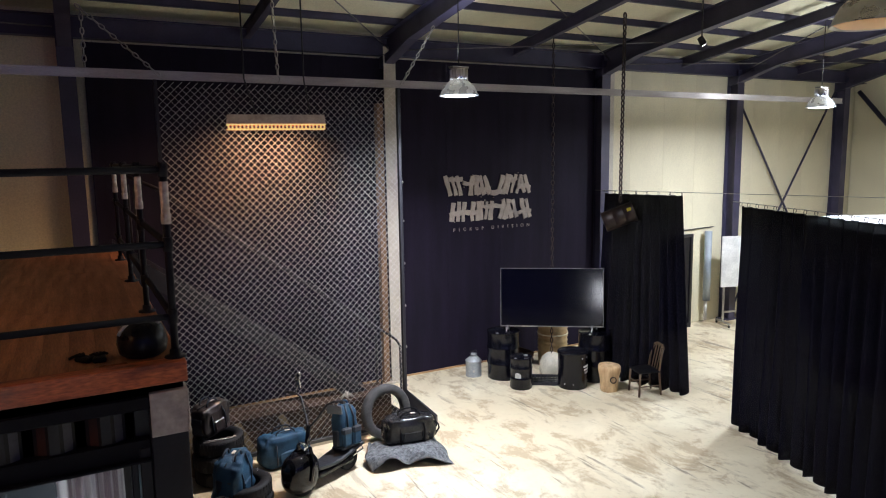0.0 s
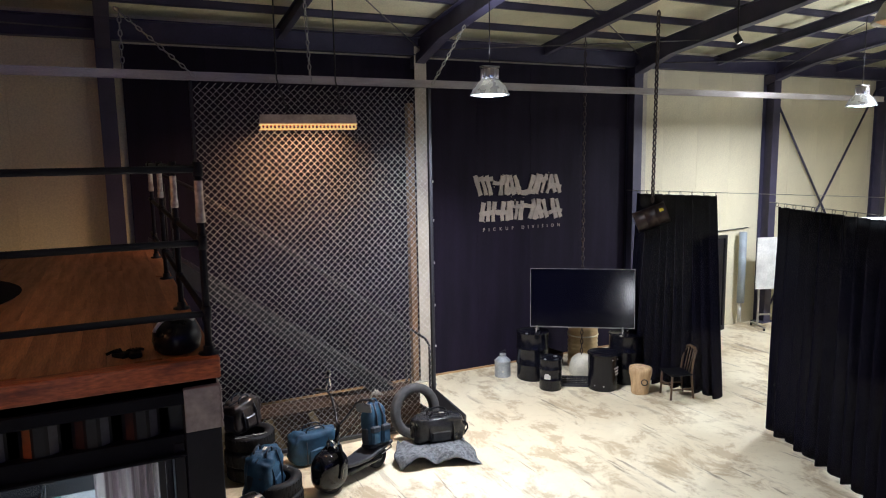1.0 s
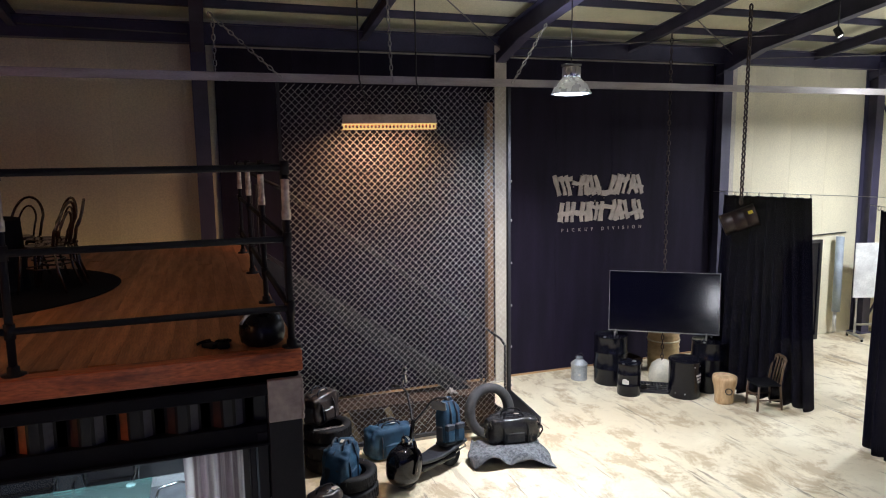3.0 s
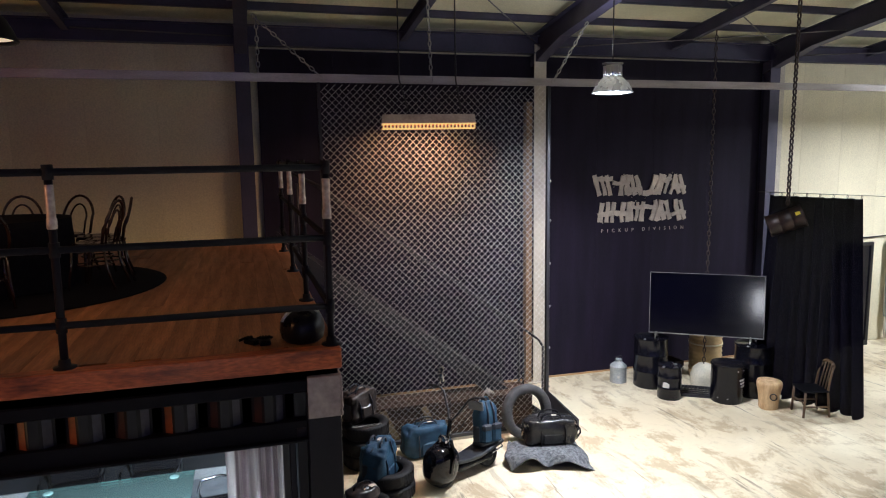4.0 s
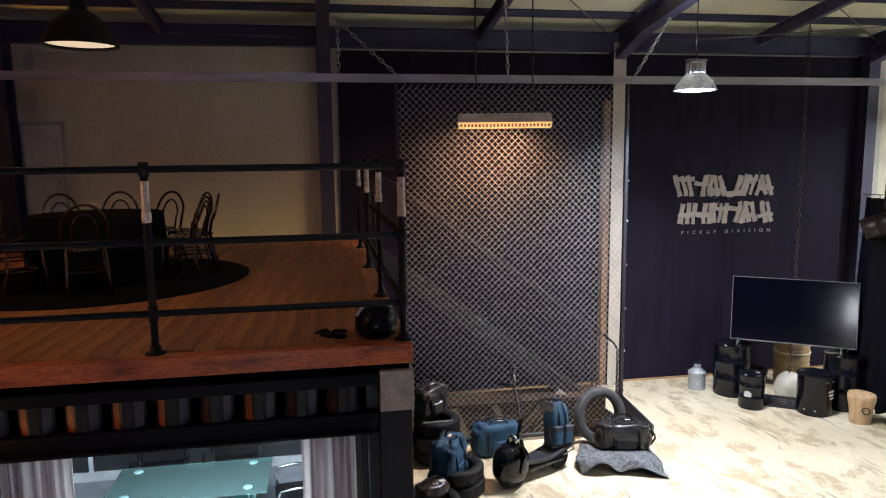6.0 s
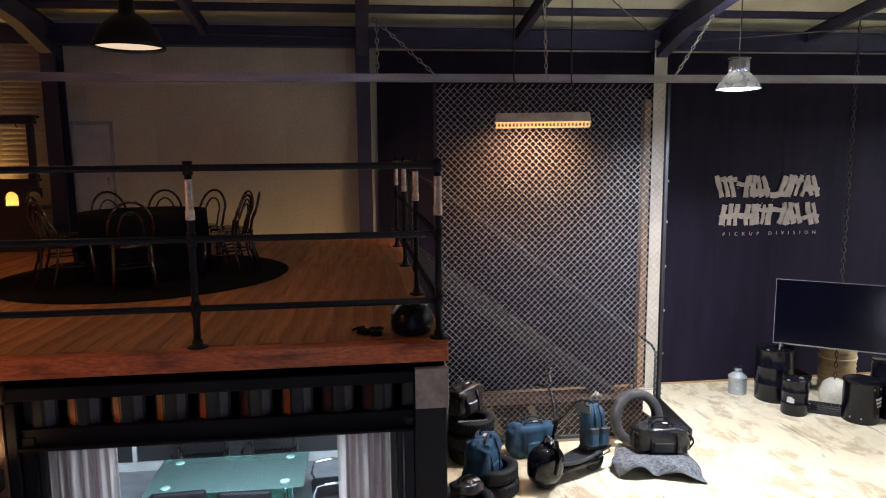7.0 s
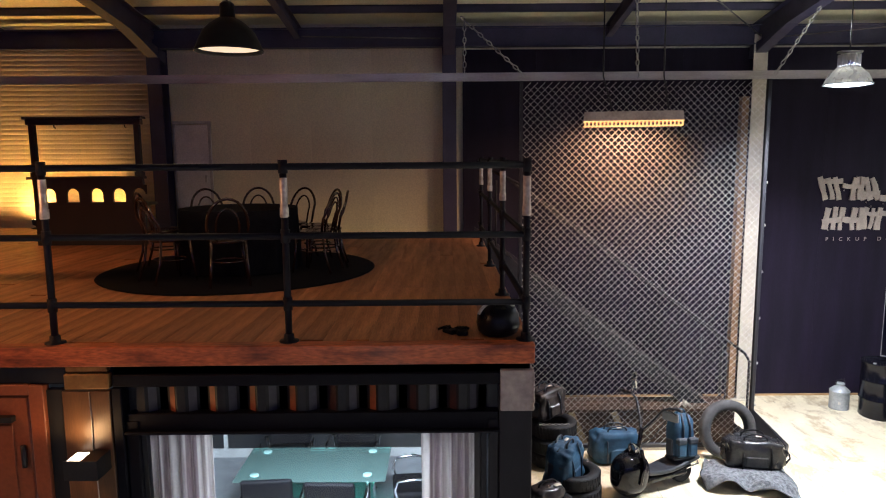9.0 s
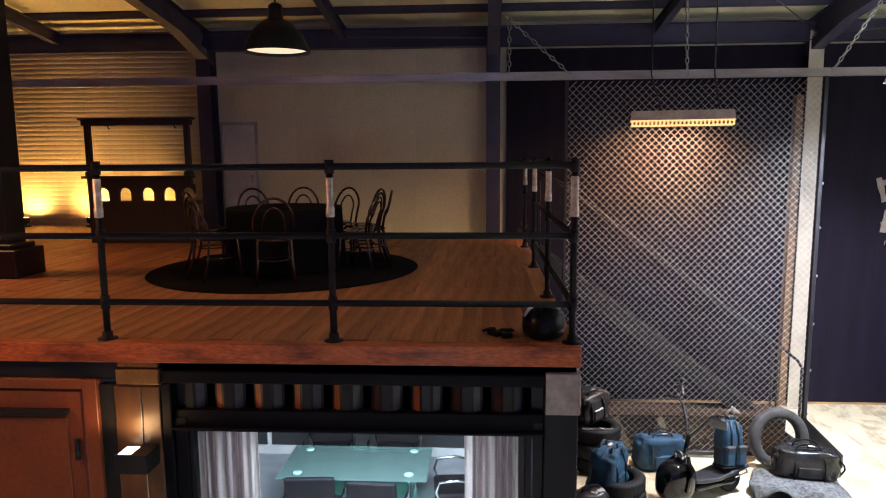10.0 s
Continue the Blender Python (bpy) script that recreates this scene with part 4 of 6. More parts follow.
# ---- lamps ----
def high_bay(x, y, light):
    l = thing("high_bay_lamp", "high-bay lamp with a finned aluminium housing on a cord", "pendant lamp", pose(x, y, RIM_Z), group="high-bay lamps")
    bm = bmesh.new()
    turned(bm, [(0.255, 0.0), (0.258, 0.012), (0.245, 0.02), (0.235, 0.05), (0.20, 0.12), (0.15, 0.17), (0.115, 0.20), (0.112, 0.21), (0.108, 0.205), (0.14, 0.165), (0.19, 0.115), (0.226, 0.05), (0.238, 0.012), (0.255, 0.0)], 36)
    part("shade", bm, M_PRISM if light is LAMPGLOW else M_SHADE, l)
    bm = bmesh.new()
    turned(bm, [(0.0, 0.20), (0.095, 0.20), (0.10, 0.215), (0.10, 0.33), (0.085, 0.345), (0, 0.345)], 24)
    housing = part("gear_housing", bm, M_SHADE, l)
    fin = None
    for k in range(16):
        m = pose(0, 0, 0, 0, 0, 22.5 * k)
        if fin is None:
            o = part("cooling_fin", boxes((0.095, 0.118, -0.004, 0.004, 0.205, 0.335)), M_SHADE, housing, m=m)
            fin = o.data
        else:
            shared("cooling_fin", fin, housing, m)
    part("top_plate", boxes((-0.12, 0.12, -0.06, 0.06, 0.35, 0.375), r=0.006), M_GALV, l)
    bm = bmesh.new()
    turned(bm, [(0, -0.012), (0.12, -0.01), (0.20, 0.0), (0.235, 0.02), (0.22, 0.04), (0, 0.04)], 28)
    part("diffuser", bm, light, l, "glowing white diffuser")
    part("cord", tubes(0.007, [(0, 0, 0.37), (0, 0, roof_z(y) - RIM_Z + 0.01)], seg=6), M_BLACK, l)
    return l


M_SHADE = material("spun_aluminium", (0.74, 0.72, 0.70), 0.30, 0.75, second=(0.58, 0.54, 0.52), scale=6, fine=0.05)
M_PRISM = material("prismatic_reflector", (0.70, 0.70, 0.70), 0.28, 0.6, second=(0.60, 0.62, 0.64), scale=8)
# faint emission stands in for the lamp's own light on its shade
sh = M_PRISM.node_tree.nodes["Principled BSDF"]
sh.inputs["Emission Color"].default_value = (1.0, 0.96, 0.92, 1)
sh.inputs["Emission Strength"].default_value = 0.10
LAMPGLOW = glow("lamp_glow", (0.88, 0.97, 1.0), 30.0)
for x, y, watts in HIGH_BAYS:
    high_bay(x, y, LAMPGLOW if watts > 100 else glow("dim_lamp_glow", (1.0, 0.62, 0.32), 0.10))
M_ENAMEL = material("black_enamel", (0.006, 0.005, 0.008), 0.38, specular=0.25, second=(0.009, 0.008, 0.010), scale=6)
dome = thing("dome_lamp", "black enamel dome lamp over the dining table", "pendant lamp", pose(-1.70, 5.5, 4.92))
bm = bmesh.new()
turned(bm, [(0.262, 0.0), (0.265, 0.01), (0.25, 0.04), (0.235, 0.08), (0.20, 0.15), (0.14, 0.21), (0.08, 0.25), (0.06, 0.26), (0.055, 0.36), (0.03, 0.38), (0, 0.38)], 36)
part("shade", bm, M_ENAMEL, dome)
bm = bmesh.new()
turned(bm, [(0, 0.03), (0.24, 0.028)], 32)
part("diffuser", bm, glow("dome_glow", (1.0, 0.74, 0.42), 0.8), dome, "softly lit white inner shade")
part("cord", tubes(0.008, [(0, 0, 0.38), (0, 0, roof_z(5.5) - 4.91)], seg=6), M_BLACK, dome)

heater = thing("radiant_heater", "zinc radiant heater with a grille lit orange by its tube", "heater", pose(2.33, 8.6, 4.47, 0, 0, -9.5))
bm = bmesh.new()
v = [bm.verts.new(c) for c in ((-0.60, -0.09, 0.04), (0.60, -0.09, 0.04), (0.60, 0.09, 0.04), (-0.60, 0.09, 0.04), (-0.59, -0.05, 0.16), (0.59, -0.05, 0.16), (0.59, 0.05, 0.16), (-0.59, 0.05, 0.16))]
for q in ((4, 5, 6, 7), (0, 1, 5, 4), (1, 2, 6, 5), (2, 3, 7, 6), (3, 0, 4, 7)):
    bm.faces.new([v[k] for k in q])
part("hood", bm, material("pale_zinc", (0.62, 0.54, 0.50), 0.6, 0.0, second=(0.45, 0.36, 0.33), scale=9), heater, "pale zinc hood")
part("heating_tube", tubes(0.018, [(-0.57, 0.03, 0.04), (0.57, 0.03, 0.04)]), glow("tube_glow", (0.7, 0.16, 0.03), 0.35), heater, "glowing orange tube")
# emission on frame and bars stands in for tube light falling on them
M_GRILLE = glow("tube_lit_grille", (1.0, 0.60, 0.20), 1.0)
gl = part("grille_frame", boxes((-0.60, 0.60, -0.095, -0.085, 0.03, 0.045), (-0.59, 0.59, -0.095, -0.085, -0.025, -0.012), (-0.60, 0.60, 0.085, 0.095, 0.03, 0.045), (-0.60, 0.60, 0.085, 0.095, -0.025, -0.012)), M_GRILLE, heater)
slot = None
for k in range(26):
    m = pose(-0.58 + k * 0.0464, 0, 0)
    if slot is None:
        o = part("grille_bar", boxes((-0.010, 0.010, -0.093, -0.086, -0.02, 0.035), (-0.008, 0.008, -0.093, 0.093, -0.026, -0.02)), M_GRILLE, gl, m=m)
        slot = o.data
    else:
        shared("grille_bar", slot, gl, m)
spot = thing("spotlight", "small black spotlight clipped to a rafter", "spotlight", pose(9.15, 8.0, 5.86))
bm = bmesh.new()
turned(bm, [(0, -0.06), (0.05, -0.06), (0.055, 0.06), (0.05, 0.09)], 18, pose(0, 0, 0, 150, 0, 20))
part("body", bm, M_BLACK, spot)
bm = bmesh.new()
turned(bm, [(0, 0.075), (0.05, 0.075)], 18, pose(0, 0, 0, 150, 0, 20))
part("lens", bm, glow("spot_glow", (1.0, 0.92, 0.8), 3.0), spot)
part("bracket", tubes(0.012, [(0, 0, 0), (0, 0, roof_z(8.0) - 5.85)]), M_BLACK, spot)

# roof tie rods and wires
M_ROD = material("tie_rod", (0.20, 0.19, 0.19), 0.4, 0.6)
for k, (a, b) in enumerate((((6.88, 9.0, 6.48), (9.95, 11.0, 5.95)), ((2.6, 8.4, 6.4), (4.95, 11.0, 5.92)), ((14.0, 11.0, 5.90), (12.6, 8.2, 6.35)), ((-2.2, 10.9, 5.95), (-0.05, 11.0, 5.92)), ((10.2, 11.0, 5.9), (17.5, 9.8, 6.15)), ((5.2, 11.0, 5.9), (10.0, 9.4, 6.1)))):
    setting("tie_rod", tubes(0.010, [a, b], seg=6), M_ROD, "thin steel tie rod under the roof", "tie rod")
for a, b in (((14.25, 5.15), (16.0, 2.72)), ((16.0, 2.72), (17.9, 0.1)), ((17.9, 5.6), (14.25, 0.3))):
    setting("wall_brace", tubes(0.026, [(a[0], 11.22, a[1]), (b[0], 11.22, b[1])], seg=8), M_STEEL, "dark steel cross brace on the wall", "brace")
setting("wall_brace", tubes(0.06, [(18.75, 11.1, 5.6), (18.75, 6.2, 0.0)], seg=8), M_STEEL, "dark steel cross brace on the end wall", "brace")


# ---- emblem on the black wall ----
M_EMBLEM = material("emblem_paint", (0.49, 0.42, 0.36), 0.6, second=(0.40, 0.34, 0.29), scale=6, bump=0.1)
emblem = thing("wall_emblem", "pale rough-brushed emblem on the black wall", "emblem", pose(7.16, 11.222, 3.27))


def stroke(bm, pts, wide, rnd, proud=0.008):
    """A ragged brush stroke, 6 mm thick, along points in the wall's plane."""
    left, right = [], []
    for i, p in enumerate(pts):
        a, b = Vector(pts[max(0, i - 1)]), Vector(pts[min(len(pts) - 1, i + 1)])
        d = (b - a).normalized()
        nrm = Vector((-d.y, d.x))
        w = wide * rnd.uniform(0.75, 1.2) / 2
        left.append(Vector(p) + nrm * w)
        right.append(Vector(p) - nrm * w)
    ring = left + right[::-1]
    front = [bm.verts.new((p.x, -proud, p.y)) for p in ring]
    back = [bm.verts.new((p.x, 0.004, p.y)) for p in ring]
    n = len(left)
    for i in range(n - 1):
        bm.faces.new((front[i], front[i + 1], front[2 * n - 2 - i], front[2 * n - 1 - i]))
    for i in range(2 * n):
        j = (i + 1) % (2 * n)
        bm.faces.new((front[i], back[i], back[j], front[j]))


rnd = random.Random(8)
# two rows of dry-brush marks: leaning slabs crossed by short sweeps, fused in clumps
for z0, x in ((0.06, -0.95), (-0.43, -0.93)):
    for k in range(6):
        clump = bmesh.new()
        paths = []
        lean = rnd.choice((-0.10, 0.04, 0.12))
        for u in (0.05, 0.17, 0.28)[k % 2:]:
            paths.append([(u + lean * w / 0.36 + rnd.uniform(-0.015, 0.015), w) for w in (0.0, 0.12, 0.24, 0.37)])
        sweep = rnd.uniform(0.02, 0.34)
        paths.append([(0.0, sweep), (0.09, sweep + rnd.uniform(-0.03, 0.03)), (0.19, sweep + rnd.uniform(-0.04, 0.04)), (0.31, sweep + rnd.uniform(-0.03, 0.03))])
        for n, path in enumerate(paths):
            stroke(clump, [(x + u, z0 + w + rnd.uniform(-0.015, 0.015)) for u, w in path], rnd.uniform(0.07, 0.095), rnd, 0.008 + 0.003 * (n + 4 * (k % 2)))
        part("brush_mark", clump, M_EMBLEM, emblem)
        x += 0.31
for k in range(12):
    bm = bmesh.new()
    turned(bm, [(0, -0.006), (rnd.uniform(0.008, 0.02), -0.006), (0.01, 0.004)], 7, pose(rnd.uniform(-0.95, 0.95), 0, rnd.uniform(-0.5, 0.5), 90))
    part("splash", bm, M_EMBLEM, emblem)
curve = bpy.data.curves.new("lettering", "FONT")
curve.body, curve.size, curve.align_x, curve.extrude, curve.space_character = "PICKUP DIVISION", 0.088, "CENTER", 0.003, 2.75
text = new("lettering", curve)
text.parent = emblem
text.matrix_basis = pose(0.02, -0.004, -0.615, 90)
curve.materials.append(M_EMBLEM)
tagged(text, "small pale capital letters")


# ---- screen corner: television on drums ----
def drum(name, label, r, h, m, mat, lid=True, ribs=2, group=""):
    d = thing(name, label, "drum", m, group=group)
    prof = [(0, 0), (r * 0.96, 0), (r, 0.012), (r * 1.0, 0.03)]
    for k in range(ribs):
        z = h * (k + 1) / (ribs + 1)
        prof += [(r, z - 0.025), (r * 1.04, z - 0.008), (r * 1.04, z + 0.008), (r, z + 0.025)]
    prof += [(r, h - 0.03), (r * 1.02, h - 0.016), (r * 1.02, h), (r * 0.98, h), (r * 0.965, h - 0.016), (0, h - 0.016)]
    bm = bmesh.new()
    turned(bm, prof, 36)
    part("body", bm, mat, d)
    for a, rr in ((0.6, 0.035), (3.6, 0.022)):
        bm = bmesh.new()
        turned(bm, [(rr, 0), (rr, 0.014), (rr * 0.8, 0.016), (0, 0.016)], 12, pose(0.72 * r * math.cos(a), 0.72 * r * math.sin(a), h - 0.016))
        part("bung", bm, M_GALV, d)
    if lid:
        bm = bmesh.new()
        tube(bm, [(r * 1.01 * math.cos(t), r * 1.01 * math.sin(t), h - 0.006) for t in (2 * math.pi * i / 36 for i in range(36))], 0.011, 6, closed=True)
        part("rim", bm, mat, d)
    return d


M_DRUM = material("drum_black", (0.004, 0.004, 0.008), 0.22, specular=0.4, second=(0.006, 0.006, 0.010), scale=5, bump=0.05, fine=0.08)
drum("oil_drum", "tall black steel oil drum carrying a television foot", 0.29, 0.88, pose(6.80, 10.28, 0), M_DRUM, group="black drums")
drum("oil_drum", "tall black steel oil drum carrying a television foot", 0.29, 0.88, pose(8.16, 9.33, 0), M_DRUM, group="black drums")
sm = drum("small_drum", "small black ribbed drum with a white sticker", 0.195, 0.56, pose(6.74, 9.62, 0, 0, 0, -15), M_DRUM)
M_STICK = material("white_sticker", (0.62, 0.60, 0.56), 0.6, scale=20)
bm = bmesh.new()


def wrap(bm, r, z0, z1, a0, a1, n=6):
    """A thin label bent round a drum."""
    for i in range(n):
        t0, t1 = a0 + (a1 - a0) * i / n, a0 + (a1 - a0) * (i + 1) / n
        v = [bm.verts.new((rr * math.cos(t), rr * math.sin(t), z)) for rr in (r, r + 0.003) for t, z in ((t0, z0), (t1, z0), (t1, z1), (t0, z1))]
        for q in ((4, 5, 6, 7), (0, 4, 7, 3), (1, 2, 6, 5), (3, 7, 6, 2), (0, 1, 5, 4)):
            bm.faces.new([v[k] for k in q])


wrap(bm, 0.196, 0.22, 0.29, radians(218), radians(250))
wrap(bm, 0.196, 0.28, 0.31, radians(222), radians(242))
part("sticker", bm, M_STICK, sm, "torn white sticker")
md = drum("clamp_drum", "black open-head drum with white label strips", 0.258, 0.635, pose(7.56, 9.21, 0), M_DRUM, ribs=0)
for k in range(3):
    bm = bmesh.new()
    wrap(bm, 0.259, 0.28 + 0.055 * k, 0.31 + 0.055 * k, radians(285 - 4 * k), radians(312))
    part("label_strip", bm, M_STICK, md, "white label strip")
for a in (200, 235, 270, 300):
    bm = bmesh.new()
    turned(bm, [(0, 0), (0.012, 0), (0.010, 0.006), (0, 0.007)], 8, pose(0.258 * math.cos(radians(a)), 0.258 * math.sin(radians(a)), 0.10 if a < 250 else 0.56, 0, 90, a))
    part("rivet", bm, M_GALV, md)
bm = bmesh.new()
turned(bm, [(0, -0.012), (0.235, -0.012), (0.245, 0), (0.262, 0), (0.272, -0.012), (0.272, -0.035), (0.262, -0.035)], 36, pose(0, 0, 0.650))
part("lid", bm, M_DRUM, md)

tv = thing("television", "large flat black television with a thin silver edge", "television", pose(7.505, 9.745, 0.88, 0, 0, -34.7) @ pose(0, 0, 0, -5))
M_SCREEN = material("tv_screen", (0.002, 0.002, 0.007), 0.10, specular=0.5, second=(0.003, 0.003, 0.008), scale=2, fine=0.01, rough_var=0.02)
body = part("body", boxes((-0.925, 0.925, -0.012, 0.03, 0.09, 1.155), r=0.006), M_BLACK, tv)
part("screen", boxes((-0.917, 0.917, -0.016, -0.011, 0.105, 1.148)), M_SCREEN, tv)
part("bezel", boxes((-0.927, -0.918, -0.018, 0.0, 0.088, 1.157), (0.918, 0.927, -0.018, 0.0, 0.088, 1.157), (-0.927, 0.927, -0.018, 0.0, 1.149, 1.158), (-0.927, 0.927, -0.019, 0.0, 0.086, 0.103)), M_GALV, tv, "thin silver edge")
for x in (-0.80, 0.72):
    part("stand_foot", tubes(0.012, [(x - 0.02, -0.14, 0.012), (x, 0, 0.12), (x + 0.02, 0.14, 0.012)], seg=8), M_GALV, tv, "silver foot")

jug = thing("milk_can", "dented grey metal can with a carrying handle", "can", pose(6.36, 10.62, 0))
M_CAN = material("grey_can", (0.42, 0.45, 0.47), 0.45, 0.2, second=(0.32, 0.35, 0.37), scale=8, bump=0.12)
bm = bmesh.new()
turned(bm, [(0, 0), (0.145, 0), (0.15, 0.012), (0.147, 0.03), (0.147, 0.28), (0.152, 0.29), (0.15, 0.30), (0.075, 0.365), (0.06, 0.37), (0.06, 0.40), (0.066, 0.405), (0.066, 0.42), (0, 0.425)], 28)
part("body", bm, M_CAN, jug)
part("handle", tubes(0.009, [(-0.07, 0, 0.38), (-0.06, 0, 0.46), (0.06, 0, 0.48), (0.08, 0, 0.38)], seg=6), M_BLACK, jug)
bm = bmesh.new()
wrap(bm, 0.148, 0.10, 0.14, radians(235), radians(250), 3)
part("label_strip", bm, M_STICK, jug)

keg = thing("brass_keg", "ribbed brass-coloured barrel behind the television", "barrel", pose(8.03, 10.40, 0))
M_KEG = material("keg_brass", (0.58, 0.44, 0.24), 0.38, 0.35, second=(0.46, 0.33, 0.16), scale=5)
bm = bmesh.new()
prof = [(0, 0), (0.27, 0), (0.28, 0.02)]
for k in range(10):
    z = 0.06 + k * 0.085
    prof += [(0.28, z), (0.292, z + 0.02), (0.28, z + 0.04)]
prof += [(0.28, 0.93), (0.26, 0.95), (0, 0.95)]
turned(bm, prof, 32)
part("body", bm, M_KEG, keg)
for z in (0.64, 0.93):
    bm = bmesh.new()
    tube(bm, [(0.288 * math.cos(t), 0.288 * math.sin(t), z) for t in (2 * math.pi * i / 32 for i in range(32))], 0.014, 6, closed=True)
    part("hoop", bm, M_CREAM, keg)
bm = bmesh.new()
turned(bm, [(0.22, 0), (0.23, 0.04), (0.225, 0.18), (0.18, 0.30), (0.10, 0.37), (0, 0.39)], 28)
tagged(part("white_dome", bm, material("white_enamel", (0.66, 0.62, 0.50), 0.4), m=pose(7.72, 10.02, 0)), "dull white enamel dome standing on the floor", "lampshade")
grate = thing("floor_grate", "dark steel grate lying on the floor", "grate", pose(7.24, 9.70, 0.0, 0, 0, -34))
part("frame", boxes((-0.34, 0.34, -0.24, -0.21, 0, 0.05), (-0.34, 0.34, 0.21, 0.24, 0, 0.05), (-0.34, -0.31, -0.21, 0.21, 0, 0.05), (0.31, 0.34, -0.21, 0.21, 0, 0.05)), M_STAIR, grate)
for k in range(11):
    part("bar", boxes((-0.28 + k * 0.055, -0.262 + k * 0.055, -0.21, 0.21, 0.02, 0.046)), M_STAIR, grate)
for k in range(3):
    part("cross_bar", boxes((-0.31, 0.31, -0.11 + k * 0.1, -0.095 + k * 0.1, 0.01, 0.03)), M_STAIR, grate)
crate = thing("wooden_crate", "low open wooden crate against the black wall", "crate", pose(7.35, 10.75, 0, 0, 0, 8))
for z in (0.03, 0.16):
    for y in (-0.2, 0.2):
        part("slat", boxes((-0.34, 0.34, y - 0.01, y + 0.01, z, z + 0.10)), M_OLDWOOD, crate)
    for x in (-0.34, 0.34):
        part("slat", boxes((x - 0.01, x + 0.01, -0.19, 0.19, z, z + 0.10)), M_OLDWOOD, crate)
part("base", boxes((-0.33, 0.33, -0.19, 0.19, 0, 0.03)), M_OLDWOOD, crate)

stool = thing("log_stool", "pale turned log stool with an iron ring", "stool", pose(7.95, 8.71, 0, 0, 0, 50))
M_LOG = material("pale_log", (0.66, 0.48, 0.28), 0.6, second=(0.46, 0.29, 0.14), scale=5, bump=0.3, bump_scale=24, stretch=(2, 2, 0.6))
bm = bmesh.new()
turned(bm, [(0, 0), (0.135, 0), (0.148, 0.02), (0.155, 0.15), (0.168, 0.27), (0.19, 0.35), (0.196, 0.42), (0.185, 0.45), (0.15, 0.462), (0, 0.455)], 30)
for v in bm.verts:
    s = 1 + 0.05 * math.sin(3 * math.atan2(v.co.y, v.co.x)) + 0.03 * noise.noise(v.co * 9)
    v.co.x, v.co.y = v.co.x * s, v.co.y * s
part("log", bm, M_LOG, stool)
bm = bmesh.new()
tube(bm, [(-0.172 - 0.012 * abs(math.sin(t)), -0.07 + 0.05 * math.cos(t), 0.24 + 0.05 * math.sin(t)) for t in (2 * math.pi * i / 16 for i in range(16))], 0.009, 6, closed=True)
part("ring", bm, M_BLACK, stool, "black iron ring")

wchair = thing("wooden_chair", "worn brown wooden chair with a dark seat", "chair", pose(8.37, 8.30, 0, 0, 0, -106) @ Matrix.Scale(0.95, 4))
M_CHAIRWOOD = material("worn_chair_wood", (0.13, 0.078, 0.042), 0.5, second=(0.070, 0.040, 0.022), scale=7, bump=0.15, stretch=(2, 2, 0.5))
bm = bmesh.new()
soft_box(bm, -0.21, 0.21, -0.20, 0.20, 0.42, 0.455, 0.015, 2)
part("seat", bm, M_LEATHER, wchair, "dark padded seat")
for sx in (-1, 1):
    part("leg", tubes(0.02, [(sx * 0.18, -0.17, 0.43), (sx * 0.19, -0.19, 0)], seg=8), M_CHAIRWOOD, wchair)
    part("back_post", tubes(0.019, [(sx * 0.18, 0.24, 0), (sx * 0.18, 0.19, 0.43), (sx * 0.175, 0.22, 0.65), (sx * 0.15, 0.28, 0.86)], seg=8), M_CHAIRWOOD, wchair)
    part("stretcher", tubes(0.012, [(sx * 0.185, -0.18, 0.18), (sx * 0.18, 0.22, 0.18)], seg=6), M_CHAIRWOOD, wchair)
part("stretcher", tubes(0.012, [(-0.185, -0.18, 0.24), (0.185, -0.18, 0.24)], seg=6), M_CHAIRWOOD, wchair)
part("top_rail", tubes(0.026, [(-0.165, 0.275, 0.84), (-0.08, 0.295, 0.885), (0.08, 0.295, 0.885), (0.165, 0.275, 0.84)], seg=8), M_CHAIRWOOD, wchair)
for x in (-0.08, 0.0, 0.08):
    part("spindle", tubes(0.012, [(x, 0.195, 0.45), (x, 0.285, 0.87)], seg=6), M_CHAIRWOOD, wchair)

hung = thing("hanging_drum", "small rust-dark drum hung askew on a chain", "drum", pose(8.30, 8.92, 2.99) @ pose(0, 0, 0, 0, 0, -38) @ pose(0, 0, 0, 0, 68, 0) @ pose(0, 0, -0.27))
M_RUSTDRUM = material("rust_black_drum", (0.045, 0.025, 0.020), 0.4, 0.3, second=(0.02, 0.014, 0.014), scale=6, bump=0.1)
bm = bmesh.new()
turned(bm, [(0, 0), (0.175, 0), (0.18, 0.015), (0.175, 0.03), (0.175, 0.17), (0.183, 0.18), (0.175, 0.19), (0.175, 0.35), (0.183, 0.36), (0.175, 0.37), (0.175, 0.52), (0.184, 0.53), (0.184, 0.55), (0.17, 0.55), (0.165, 0.535), (0, 0.535)], 32)
part("body", bm, M_RUSTDRUM, hung)
bm = bmesh.new()
wrap(bm, 0.176, 0.43, 0.50, radians(236), radians(254), 4)
part("warning_label", bm, material("yellow_label", (0.75, 0.58, 0.03), 0.5), hung, "yellow label")


# ---- black curtains ----
M_CURTAIN = material("black_voile", (0.0030, 0.0029, 0.0085), 0.85, specular=0.06, second=(0.0060, 0.0056, 0.0130), scale=3, stretch=(6, 6, 0.3), bump=0.1)
sh = M_CURTAIN.node_tree.nodes["Principled BSDF"]
sh.inputs["Alpha"].default_value = 0.925


